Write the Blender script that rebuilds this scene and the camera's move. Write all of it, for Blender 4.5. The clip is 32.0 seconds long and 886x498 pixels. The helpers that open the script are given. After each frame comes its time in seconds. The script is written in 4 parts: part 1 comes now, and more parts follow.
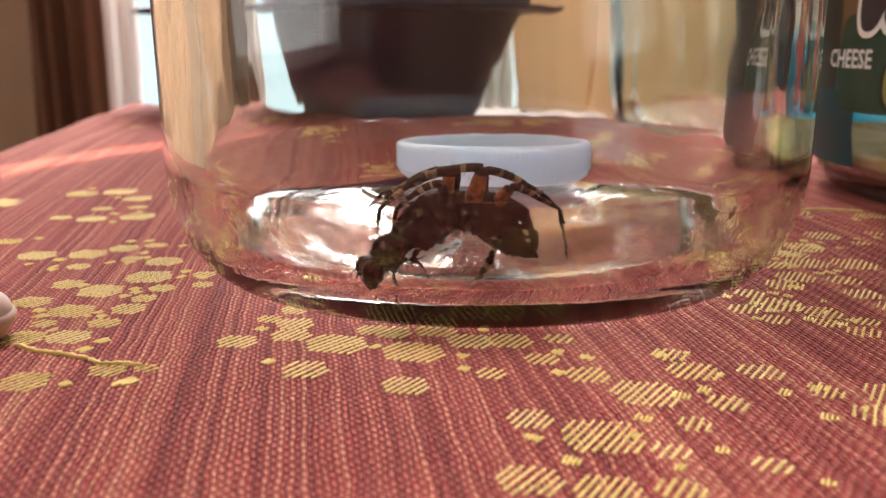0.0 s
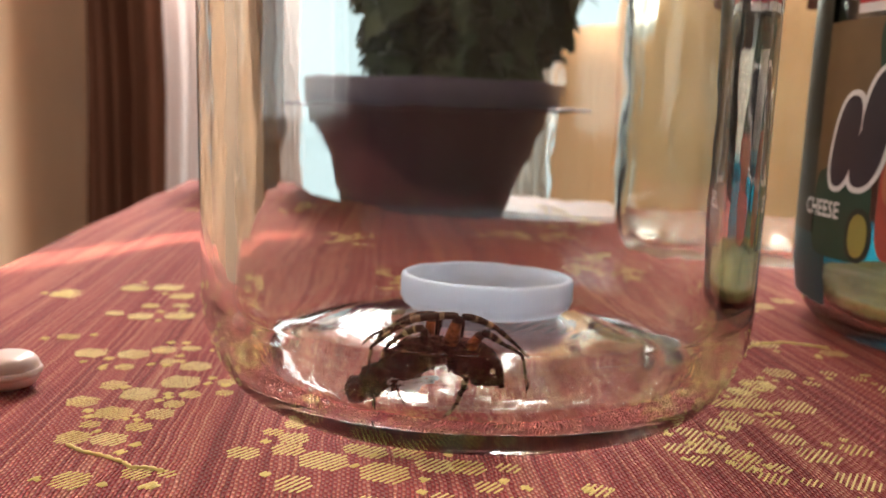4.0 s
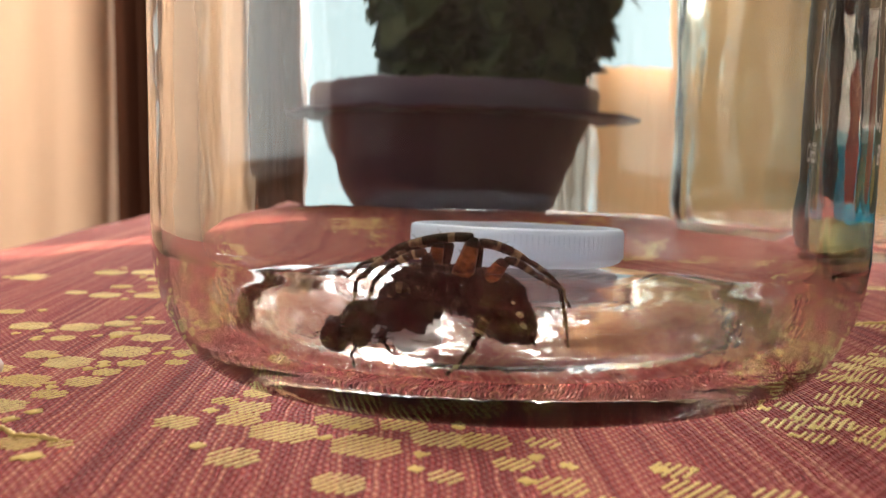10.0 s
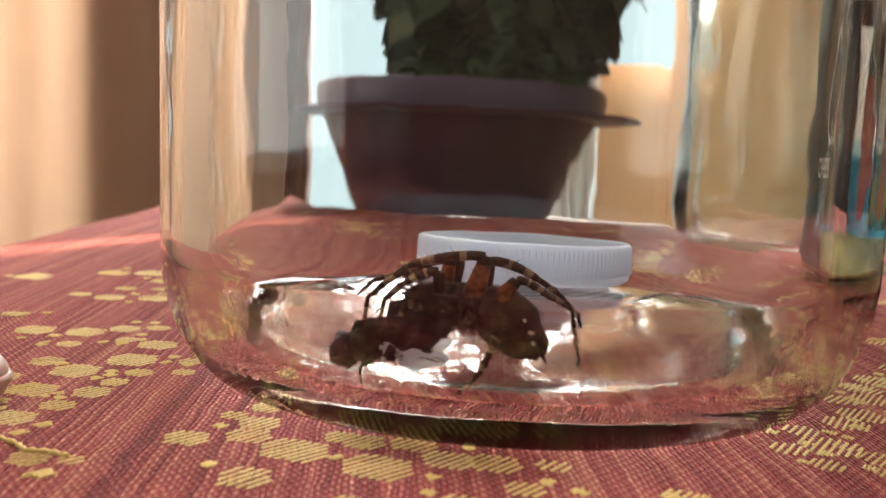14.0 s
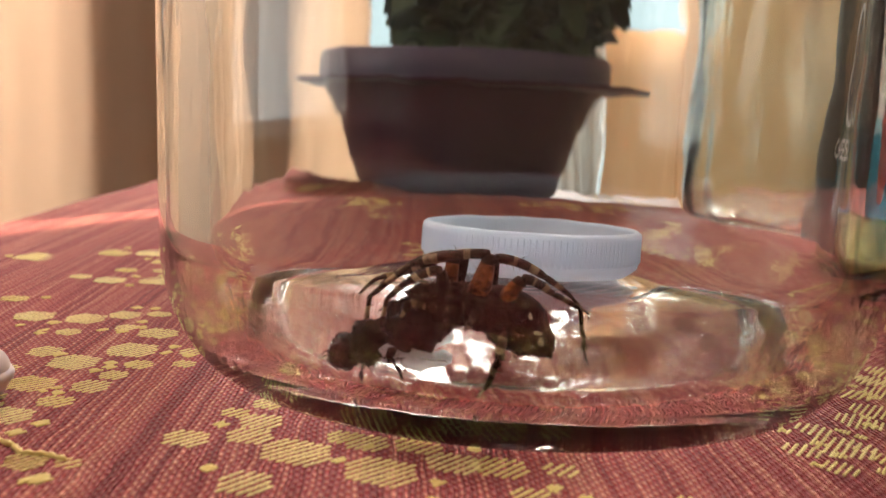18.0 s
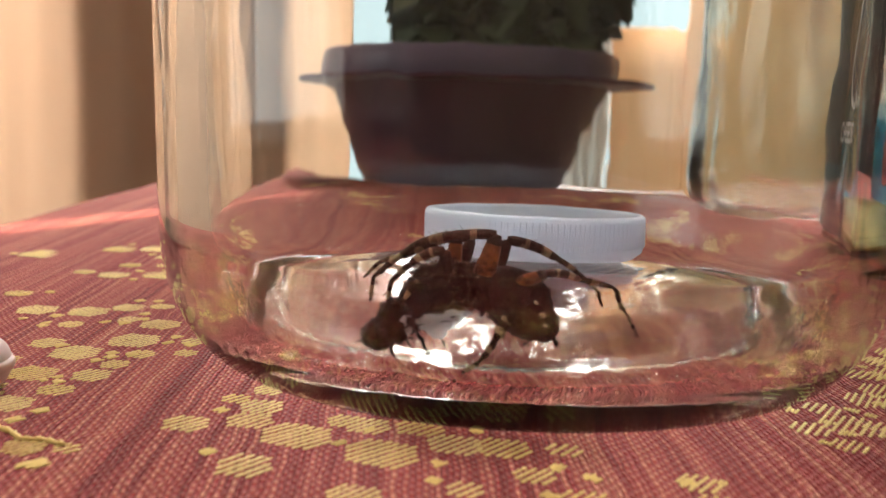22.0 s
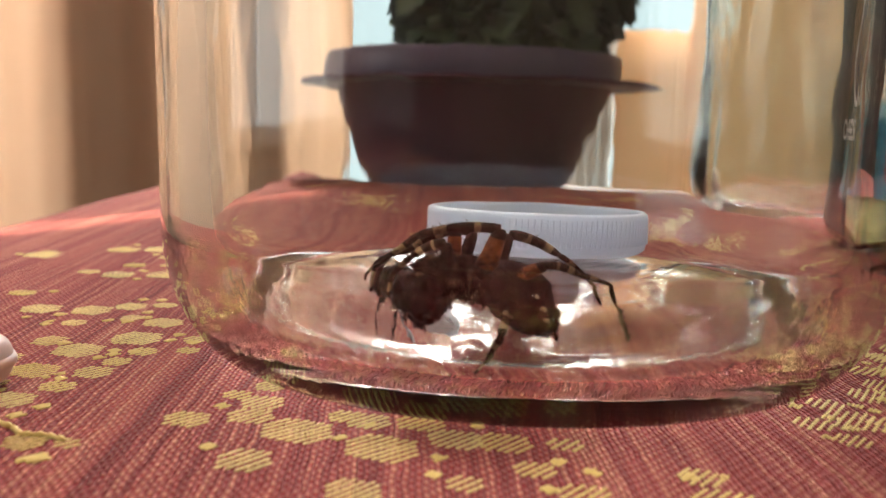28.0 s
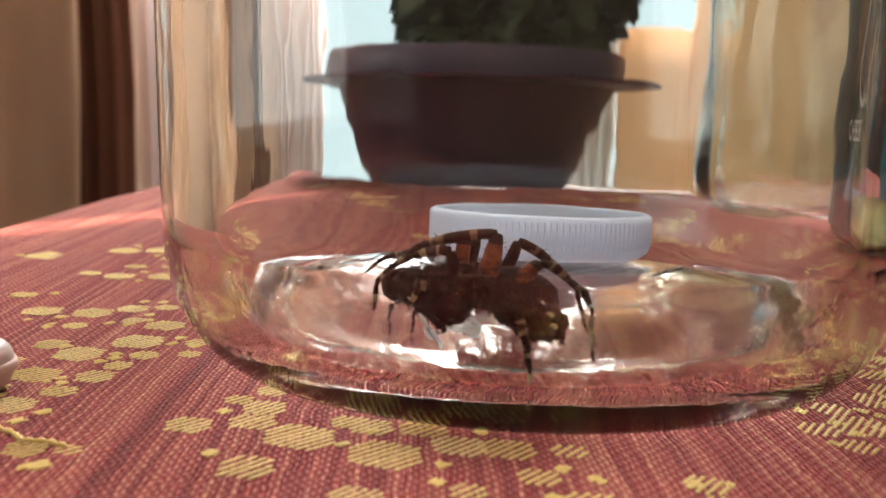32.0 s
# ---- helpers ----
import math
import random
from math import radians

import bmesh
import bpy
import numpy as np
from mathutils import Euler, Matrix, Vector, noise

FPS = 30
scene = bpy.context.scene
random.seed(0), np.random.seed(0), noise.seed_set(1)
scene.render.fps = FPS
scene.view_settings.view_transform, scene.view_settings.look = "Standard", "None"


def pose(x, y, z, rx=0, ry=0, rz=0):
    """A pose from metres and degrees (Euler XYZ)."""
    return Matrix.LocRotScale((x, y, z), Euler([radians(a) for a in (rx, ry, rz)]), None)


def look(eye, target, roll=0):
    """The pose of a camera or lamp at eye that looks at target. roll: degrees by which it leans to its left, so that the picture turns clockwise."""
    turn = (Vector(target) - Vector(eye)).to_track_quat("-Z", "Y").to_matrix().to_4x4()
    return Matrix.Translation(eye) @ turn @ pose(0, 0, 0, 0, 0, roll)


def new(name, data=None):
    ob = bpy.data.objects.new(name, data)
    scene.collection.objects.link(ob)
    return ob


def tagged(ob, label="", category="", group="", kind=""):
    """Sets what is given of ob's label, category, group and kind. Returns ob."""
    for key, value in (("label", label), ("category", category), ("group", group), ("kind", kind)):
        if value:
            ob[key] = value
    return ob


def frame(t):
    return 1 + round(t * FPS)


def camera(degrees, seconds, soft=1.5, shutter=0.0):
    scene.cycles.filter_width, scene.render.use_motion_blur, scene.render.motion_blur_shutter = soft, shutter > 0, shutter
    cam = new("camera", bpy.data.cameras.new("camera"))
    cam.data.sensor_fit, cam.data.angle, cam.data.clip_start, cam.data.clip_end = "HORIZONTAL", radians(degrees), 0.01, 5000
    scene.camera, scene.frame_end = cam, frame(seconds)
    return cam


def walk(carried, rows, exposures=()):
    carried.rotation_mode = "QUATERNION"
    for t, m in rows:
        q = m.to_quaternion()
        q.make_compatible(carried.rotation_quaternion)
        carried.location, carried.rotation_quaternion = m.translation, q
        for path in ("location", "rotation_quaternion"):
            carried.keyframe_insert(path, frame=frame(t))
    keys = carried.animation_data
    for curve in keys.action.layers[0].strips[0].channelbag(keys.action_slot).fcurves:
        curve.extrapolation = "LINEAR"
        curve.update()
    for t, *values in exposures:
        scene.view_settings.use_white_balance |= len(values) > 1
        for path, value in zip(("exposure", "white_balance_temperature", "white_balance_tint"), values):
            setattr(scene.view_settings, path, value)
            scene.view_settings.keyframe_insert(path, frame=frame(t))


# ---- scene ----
# A spider feeding on a fly in a glass jar on a red brocade tablecloth.
cam = camera(55.73, 32.0, 1.4)
PATH = [
    (0, (0.0085, 0.0060, 0.0285), (-0.0992, 0.9639, -0.2470), -0.46),
    (0.5, (0.0055, -0.0064, 0.0487), (-0.0785, 0.9570, -0.2794), 1.60),
    (1, (0.0232, -0.0221, 0.0546), (-0.0662, 0.9579, -0.2793), 1.20),
    (1.5, (0.0250, -0.0296, 0.0609), (-0.0407, 0.9634, -0.2648), 2.19),
    (2, (0.0428, -0.0300, 0.0579), (-0.0540, 0.9680, -0.2451), 3.90),
    (2.5, (0.0335, -0.0258, 0.0527), (-0.0938, 0.9699, -0.2246), 4.27),
    (3, (0.0368, -0.0159, 0.0415), (-0.1457, 0.9670, -0.2092), 2.11),
    (3.5, (0.0225, -0.0130, 0.0434), (-0.1628, 0.9687, -0.1876), 1.56),
    (5.5, (0.0154, 0.0146, 0.0274), (-0.1524, 0.9759, -0.1565), 2.62),
    (6, (0.0157, 0.0154, 0.0264), (-0.1670, 0.9753, -0.1448), 2.31),
    (6.5, (0.0161, 0.0163, 0.0258), (-0.1812, 0.9736, -0.1391), 1.85),
    (7, (0.0167, 0.0169, 0.0249), (-0.1946, 0.9718, -0.1329), 1.54),
    (7.5, (0.0170, 0.0168, 0.0243), (-0.2020, 0.9713, -0.1254), 1.60),
    (8, (0.0175, 0.0170, 0.0234), (-0.2074, 0.9710, -0.1192), 1.37),
    (8.5, (0.0175, 0.0171, 0.0234), (-0.2101, 0.9707, -0.1168), 1.23),
    (9, (0.0177, 0.0170, 0.0232), (-0.2125, 0.9705, -0.1137), 1.18),
    (9.5, (0.0175, 0.0169, 0.0231), (-0.2130, 0.9705, -0.1129), 1.11),
    (10, (0.0176, 0.0170, 0.0231), (-0.2129, 0.9706, -0.1123), 1.10),
    (10.5, (0.0176, 0.0173, 0.0229), (-0.2142, 0.9704, -0.1119), 0.99),
    (11, (0.0178, 0.0175, 0.0227), (-0.2178, 0.9697, -0.1106), 0.89),
    (11.5, (0.0185, 0.0184, 0.0218), (-0.2244, 0.9684, -0.1086), 0.56),
    (12, (0.0184, 0.0182, 0.0217), (-0.2281, 0.9678, -0.1067), 0.54),
    (12.5, (0.0178, 0.0178, 0.0222), (-0.2250, 0.9683, -0.1082), 0.77),
    (13, (0.0176, 0.0176, 0.0229), (-0.2210, 0.9688, -0.1119), 1.06),
    (13.5, (0.0172, 0.0176, 0.0238), (-0.2153, 0.9697, -0.1156), 1.60),
    (14, (0.0160, 0.0170, 0.0253), (-0.2080, 0.9708, -0.1196), 2.16),
    (14.5, (0.0161, 0.0177, 0.0258), (-0.2077, 0.9702, -0.1251), 2.37),
    (16.5, (0.0159, 0.0178, 0.0265), (-0.2115, 0.9690, -0.1274), 2.67),
    (17, (0.0155, 0.0184, 0.0273), (-0.2084, 0.9680, -0.1400), 2.77),
    (17.5, (0.0153, 0.0195, 0.0282), (-0.2085, 0.9659, -0.1536), 2.61),
    (18, (0.0153, 0.0194, 0.0276), (-0.2103, 0.9645, -0.1599), 2.27),
    (18.5, (0.0156, 0.0199, 0.0273), (-0.2112, 0.9637, -0.1630), 1.95),
    (19, (0.0155, 0.0197, 0.0272), (-0.2138, 0.9628, -0.1651), 1.72),
    (19.5, (0.0158, 0.0197, 0.0265), (-0.2152, 0.9626, -0.1644), 1.58),
    (20, (0.0157, 0.0194, 0.0263), (-0.2145, 0.9631, -0.1626), 1.51),
    (20.5, (0.0155, 0.0193, 0.0264), (-0.2115, 0.9638, -0.1623), 1.60),
    (21, (0.0156, 0.0195, 0.0267), (-0.2131, 0.9635, -0.1620), 1.69),
    (21.5, (0.0159, 0.0200, 0.0263), (-0.2185, 0.9626, -0.1605), 1.52),
    (22, (0.0161, 0.0201, 0.0257), (-0.2218, 0.9622, -0.1581), 1.33),
    (22.5, (0.0163, 0.0203, 0.0255), (-0.2253, 0.9616, -0.1566), 1.25),
    (23, (0.0164, 0.0204, 0.0256), (-0.2288, 0.9611, -0.1548), 1.25),
    (23.5, (0.0164, 0.0206, 0.0254), (-0.2297, 0.9610, -0.1538), 1.29),
    (24, (0.0166, 0.0210, 0.0254), (-0.2322, 0.9604, -0.1537), 1.29),
    (24.5, (0.0167, 0.0210, 0.0255), (-0.2353, 0.9597, -0.1535), 1.20),
    (25, (0.0168, 0.0209, 0.0249), (-0.2359, 0.9599, -0.1516), 1.09),
    (25.5, (0.0167, 0.0210, 0.0252), (-0.2367, 0.9596, -0.1523), 1.13),
    (27.5, (0.0166, 0.0204, 0.0251), (-0.2319, 0.9606, -0.1533), 1.10),
    (28, (0.0166, 0.0202, 0.0250), (-0.2293, 0.9611, -0.1542), 1.11),
    (28.5, (0.0166, 0.0204, 0.0250), (-0.2292, 0.9612, -0.1538), 1.09),
    (29, (0.0165, 0.0203, 0.0252), (-0.2291, 0.9610, -0.1551), 1.08),
    (29.5, (0.0164, 0.0203, 0.0252), (-0.2269, 0.9616, -0.1546), 1.14),
    (30, (0.0164, 0.0201, 0.0252), (-0.2270, 0.9615, -0.1551), 1.12),
    (30.5, (0.0164, 0.0202, 0.0251), (-0.2269, 0.9618, -0.1534), 1.10),
    (31, (0.0165, 0.0203, 0.0250), (-0.2284, 0.9614, -0.1537), 1.01),
    (31.5, (0.0165, 0.0205, 0.0249), (-0.2289, 0.9610, -0.1550), 0.97),
    (32, (0.0163, 0.0207, 0.0255), (-0.2305, 0.9603, -0.1571), 1.08),
]
walk(cam, [(t, look(eye, Vector(eye) + Vector(way), roll)) for t, eye, way, roll in PATH], [(0, 2.10), (1, 2.15), (3, 2.15), (3.5, 2.10), (6, 2.0), (9, 1.97), (32, 1.97)])
cam.data.dof.use_dof = True
cam.data.dof.focus_distance = 0.088
cam.data.dof.aperture_fstop = 42.0

# ---- light ----
world = bpy.data.worlds.new("world")
scene.world = world
world.use_nodes = True
wn = world.node_tree
sky = wn.nodes.new("ShaderNodeTexSky")
sky.sky_type, sky.sun_disc = "NISHITA", False
sky.sun_elevation, sky.sun_rotation = radians(30), radians(206)
wn.nodes["Background"].inputs["Strength"].default_value = 0.05
wn.links.new(sky.outputs[0], wn.nodes["Background"].inputs["Color"])
scene.view_settings.exposure = 0.0


def area_lamp(name, m, w, h, power, colour):
    """The sky's light in a window's opening; shines along its local -Z."""
    data = bpy.data.lights.new(name, "AREA")
    data.shape, data.size, data.size_y, data.energy, data.color = "RECTANGLE", w, h, power, colour
    ob = new(name, data)
    ob.matrix_world = m
    return ob


sun = new("sun", bpy.data.lights.new("sun", "SUN"))
sun.data.energy, sun.data.angle, sun.data.color = 5.0, radians(0.3), (1.0, 0.86, 0.66)
SUN_WAY = Vector((0.438 * math.cos(radians(30)), 0.899 * math.cos(radians(30)), -math.sin(radians(30))))
sun.matrix_world = look((-1.0, -2.0, 1.4), Vector((-1.0, -2.0, 1.4)) + SUN_WAY)


# ---- materials ----
class Mat:
    """A node material with short ways to add nodes and links."""

    def __init__(self, name, colour=(0.8, 0.8, 0.8), rough=0.5, metal=0.0):
        self.m = bpy.data.materials.new(name)
        self.m.use_nodes = True
        self.t = self.m.node_tree
        self.b = self.t.nodes["Principled BSDF"]
        self.set(rough=rough, metal=metal)
        self.b.inputs["Base Color"].default_value = (*colour, 1)

    def set(self, rough=None, metal=None, spec=None, trans=None, ior=None, alpha=None, sub=None):
        for key, v in (("Roughness", rough), ("Metallic", metal), ("Specular IOR Level", spec), ("Transmission Weight", trans), ("IOR", ior), ("Alpha", alpha), ("Subsurface Weight", sub)):
            if v is not None:
                self.b.inputs[key].default_value = v
        return self

    def node(self, kind, **inputs):
        n = self.t.nodes.new("ShaderNode" + kind)
        for k, v in inputs.items():
            k = k.replace("_", " ")
            if hasattr(v, "is_output"):
                self.t.links.new(v, n.inputs[k])
            else:
                n.inputs[k].default_value = v
        return n

    def link(self, a, b):
        self.t.links.new(a, b)

    def place(self, scale=(1, 1, 1), turn=0.0):
        """Object coordinates, turned about z by some degrees and then scaled."""
        out = self.t.nodes.new("ShaderNodeTexCoord").outputs["Object"]
        for turned, k in ((radians(turn), (1, 1, 1)), (0.0, scale)):
            mp = self.t.nodes.new("ShaderNodeMapping")
            mp.inputs["Scale"].default_value = k
            mp.inputs["Rotation"].default_value = (0, 0, turned)
            self.link(out, mp.inputs["Vector"])
            out = mp.outputs[0]
        return out

    def noise(self, scale, detail=3.0, vec=None, rough=0.5):
        n = self.node("TexNoise", Scale=scale, Detail=detail, Roughness=rough)
        if vec is not None:
            self.link(vec, n.inputs["Vector"])
        return n.outputs["Fac"]

    def ramp(self, fac, *stops):
        r = self.t.nodes.new("ShaderNodeValToRGB")
        while len(r.color_ramp.elements) < len(stops):
            r.color_ramp.elements.new(0.5)
        for e, (p, c) in zip(r.color_ramp.elements, stops):
            e.position, e.color = p, (*c, 1) if len(c) == 3 else c
        self.link(fac, r.inputs[0])
        return r.outputs[0]

    def mix(self, fac, a, b, blend="MIX"):
        n = self.t.nodes.new("ShaderNodeMix")
        n.data_type, n.blend_type = "RGBA", blend
        for k, v in ((0, fac), (6, a), (7, b)):
            if hasattr(v, "is_output"):
                self.link(v, n.inputs[k])
            else:
                n.inputs[k].default_value = v if k == 0 else (*v, 1)
        return n.outputs[2]

    def math(self, op, a, b=0.0, c=0.0):
        n = self.t.nodes.new("ShaderNodeMath")
        n.operation = op
        for k, v in enumerate((a, b, c)):
            if hasattr(v, "is_output"):
                self.link(v, n.inputs[k])
            else:
                n.inputs[k].default_value = v
        return n.outputs[0]

    def colour(self, out):
        self.link(out, self.b.inputs["Base Color"])
        return self

    def rough(self, out):
        self.link(out, self.b.inputs["Roughness"])
        return self

    def bump(self, height, dist, strength=1.0):
        n = self.node("Bump", Strength=strength, Distance=dist)
        self.link(height, n.inputs["Height"])
        self.link(n.outputs[0], self.b.inputs["Normal"])
        return self

    def split(self, vec):
        n = self.t.nodes.new("ShaderNodeSeparateXYZ")
        self.link(vec, n.inputs[0])
        return n.outputs


def glass_mat(name, tint, rough=0.0, wave=0.00034, scale=80.0):
    m = Mat(name, tint, rough)
    m.set(trans=1.0, ior=1.5)
    v = m.place((1, 1, 0.35))
    p = m.place()
    x, y, z = m.split(p)
    # mould ripples in the base, a knurled foot, crinkles in the heel, gentle waves in the wall
    r = m.math("SQRT", m.math("ADD", m.math("MULTIPLY", x, x), m.math("MULTIPLY", y, y)))
    warp = m.math("ADD", r, m.math("MULTIPLY", m.noise(130, 2.0, p), 0.002))
    ring = m.math("SINE", m.math("MULTIPLY", warp, 2 * math.pi / 0.0017))
    low = m.math("LESS_THAN", z, 0.0094)
    ripple = m.math("MULTIPLY", m.math("MULTIPLY", ring, low), 0.014)
    dome = m.math("MULTIPLY", m.noise(190, 3.0, p), m.math("MULTIPLY", m.math("MULTIPLY", low, m.math("LESS_THAN", r, 0.031)), 0.05))
    knurl = m.math("SINE", m.math("MULTIPLY", m.math("ARCTAN2", y, x), 110.0))
    knurl = m.math("MULTIPLY", knurl, m.math("MULTIPLY", m.math("MULTIPLY", m.math("LESS_THAN", z, 0.0022), m.math("GREATER_THAN", r, 0.031)), 0.03))
    heel = m.math("MULTIPLY", m.math("LESS_THAN", z, 0.0115), m.math("GREATER_THAN", r, 0.0335))
    fine = m.math("MULTIPLY", m.noise(800, 3.0, p), m.math("ADD", m.math("MULTIPLY", heel, 0.09), m.math("MULTIPLY", m.math("LESS_THAN", z, 0.013), 0.010)))
    wall = m.math("MULTIPLY", m.noise(270, 1.0, m.place((1, 1, 0.40))), m.math("MULTIPLY", m.math("GREATER_THAN", z, 0.0140), 0.10))
    total = m.math("ADD", m.math("ADD", m.noise(scale, 0.0, v), m.math("ADD", ripple, dome)), m.math("ADD", m.math("ADD", fine, wall), knurl))
    m.bump(total, wave)
    return m.m


GLASS = glass_mat("clear jar glass", (0.975, 0.985, 0.965))
GLASS_GREEN = glass_mat("greenish glass", (0.92, 0.93, 0.86), 0.08, 0.0012, 120.0)


WARP = -15.0  # degrees by which the cloth's threads lean from y


def cloth_mat():
    m = Mat("red woven cloth", (0.5, 0.05, 0.06), 0.85)
    p = m.place(turn=WARP)
    x, y, z = m.split(p)
    # long streaks in the warp, which runs along the turned y, and slubs in single yarns
    streak = m.noise(1.0, 4.0, m.place((1500, 14, 1), WARP), 0.65)
    broad = m.noise(1.0, 3.0, m.place((160, 5, 1), WARP))
    slub = m.noise(1.0, 2.0, m.place((1700, 260, 1), WARP), 0.6)
    # plain weave: warp along y, weft along x, each thread rounded and dark in the gaps
    wob = m.math("MULTIPLY", m.noise(240, 3.0, p), 0.0009)
    warp = m.math("ABSOLUTE", m.math("SINE", m.math("MULTIPLY", m.math("ADD", x, wob), math.pi / 0.00046)))
    weft = m.math("SINE", m.math("MULTIPLY", m.math("ADD", m.math("ADD", y, m.math("MULTIPLY", m.noise(300, 2.0, m.place((1, 1.7, 1), WARP)), 0.0012)), m.math("MULTIPLY", x, 0.25)), 2 * math.pi / 0.00105))
    turn = m.math("FLOOR", m.math("MULTIPLY", m.math("ADD", x, wob), 1 / 0.00046))
    odd = m.math("SUBTRACT", m.math("MULTIPLY", m.math("MODULO", m.math("ABSOLUTE", turn), 2.0), 2.0), 1.0)
    over = m.math("ADD", m.math("MULTIPLY", m.math("MULTIPLY", weft, odd), 0.5), 0.5)
    thread = m.math("MULTIPLY", m.math("POWER", warp, 0.6), m.math("ADD", m.math("MULTIPLY", over, 0.5), 0.5))
    rnd = m.t.nodes.new("ShaderNodeTexWhiteNoise")
    rnd.noise_dimensions = "1D"
    m.link(turn, rnd.inputs["W"])
    one = rnd.outputs["Value"]
    tone = m.math("ADD", m.math("MULTIPLY", one, 0.24), m.math("ADD", m.math("MULTIPLY", streak, 0.36), m.math("MULTIPLY", broad, 0.40)))
    col = m.ramp(tone, (0.30, (0.17, 0.014, 0.017)), (0.46, (0.32, 0.036, 0.038)), (0.60, (0.43, 0.095, 0.070)), (0.74, (0.56, 0.25, 0.155)))
    dash = m.ramp(m.math("MULTIPLY", thread, over), (0.45, (0, 0, 0)), (0.90, (1, 1, 1)))
    strong = m.math("MULTIPLY", m.math("ADD", m.math("MULTIPLY", m.math("POWER", one, 1.6), 1.1), m.math("MULTIPLY", slub, 0.5)), 0.52)
    col = m.mix(m.math("MULTIPLY", dash, strong), col, (0.80, 0.42, 0.27))
    col = m.mix(m.math("MULTIPLY", m.ramp(thread, (0.10, (1, 1, 1)), (0.50, (0, 0, 0))), 0.62), col, (0.15, 0.010, 0.012))
    m.colour(col)
    m.bump(m.math("ADD", thread, m.math("MULTIPLY", slub, 0.7)), 0.00045, 1.0)
    m.set(spec=0.25)
    m.b.inputs["Sheen Weight"].default_value = 0.06
    m.b.inputs["Sheen Roughness"].default_value = 0.4
    return m.m


def gold_mat():
    m = Mat("gold brocade thread", (0.5, 0.33, 0.08), 0.5)
    info = m.t.nodes.new("ShaderNodeObjectInfo")
    n = m.noise(1800, 2.0, m.place())
    base = m.mix(info.outputs["Random"], (0.76, 0.56, 0.17), (0.86, 0.68, 0.28))
    m.colour(m.mix(m.math("MULTIPLY", n, 0.40), base, (0.46, 0.28, 0.06)))
    m.bump(m.noise(1.0, 2.0, m.place((2600, 2600, 1))), 0.0001, 0.6)
    m.set(spec=0.4, metal=0.1)
    return m.m


def wall_mat(name, a, b, scale=3.0, rough=0.9):
    m = Mat(name, a, rough)
    v = m.place()
    n = m.noise(scale, 4.0, v)
    m.colour(m.mix(n, a, b))
    m.bump(m.noise(scale * 60, 2.0, v), 0.0006)
    return m.m


CLOTH, GOLD = cloth_mat(), gold_mat()
CREAM = wall_mat("cream wall paint", (0.80, 0.72, 0.64), (0.74, 0.64, 0.56))
TANWALL = wall_mat("tan wall paint", (0.42, 0.30, 0.21), (0.36, 0.25, 0.17))
WOOD = wall_mat("brown stained wood", (0.16, 0.06, 0.03), (0.09, 0.035, 0.02), 9.0, 0.5)


def glow(name, colour, strength):
    m = Mat(name, colour)
    e = m.node("Emission", Strength=strength)
    e.inputs["Color"].default_value = (*colour, 1)
    m.link(e.outputs[0], m.t.nodes["Material Output"].inputs[0])
    return m.m


DAY = glow("daylight outside", (0.74, 0.93, 0.98), 0.285)


# ---- mesh helpers ----
def mesh(name, bm, mat, smooth=True):
    me = bpy.data.meshes.new(name)
    bm.to_mesh(me)
    bm.free()
    for f in me.polygons:
        f.use_smooth = smooth
    me.materials.append(mat)
    return me


def part(name, bm, mat, parent=None, label="", m=None, smooth=True):
    """Links a bmesh as one mesh object, under a thing where one is given."""
    ob = new(name, mesh(name, bm, mat, smooth) if isinstance(bm, bmesh.types.BMesh) else bm)
    ob.parent = parent
    if m is not None:
        ob.matrix_basis = m
    if label:
        tagged(ob, label)
    return ob


def box(x0, y0, z0, x1, y1, z1, bevel=0.0):
    bm = bmesh.new()
    bmesh.ops.create_cube(bm, size=1)
    for v in bm.verts:
        v.co = Vector(((x0 + x1) / 2 + v.co.x * (x1 - x0), (y0 + y1) / 2 + v.co.y * (y1 - y0), (z0 + z1) / 2 + v.co.z * (z1 - z0)))
    if bevel:
        bmesh.ops.bevel(bm, geom=bm.edges[:], offset=bevel, segments=2, affect="EDGES")
    return bm


def lathe(profile, n=96, a0=0.0, a1=360.0):
    """A turned body from (radius, height) pairs; open where the first and last differ from the axis."""
    bm = bmesh.new()
    full = abs(a1 - a0) > 359.9
    rings = []
    cols = n if full else n + 1
    for r, z in profile:
        if r < 1e-7:
            rings.append([bm.verts.new((0, 0, z))])
        else:
            rings.append([bm.verts.new((r * math.cos(radians(a0 + (a1 - a0) * k / n)), r * math.sin(radians(a0 + (a1 - a0) * k / n)), z)) for k in range(cols)])
    for p, q in zip(rings, rings[1:]):
        for k in range(n):
            j = (k + 1) % cols if full else k + 1
            if len(p) == 1 and len(q) == 1:
                continue
            if len(p) == 1:
                bm.faces.new((p[0], q[j], q[k]))
            elif len(q) == 1:
                bm.faces.new((p[k], p[j], q[0]))
            else:
                bm.faces.new((p[k], p[j], q[j], q[k]))
    bmesh.ops.recalc_face_normals(bm, faces=bm.faces)
    return bm


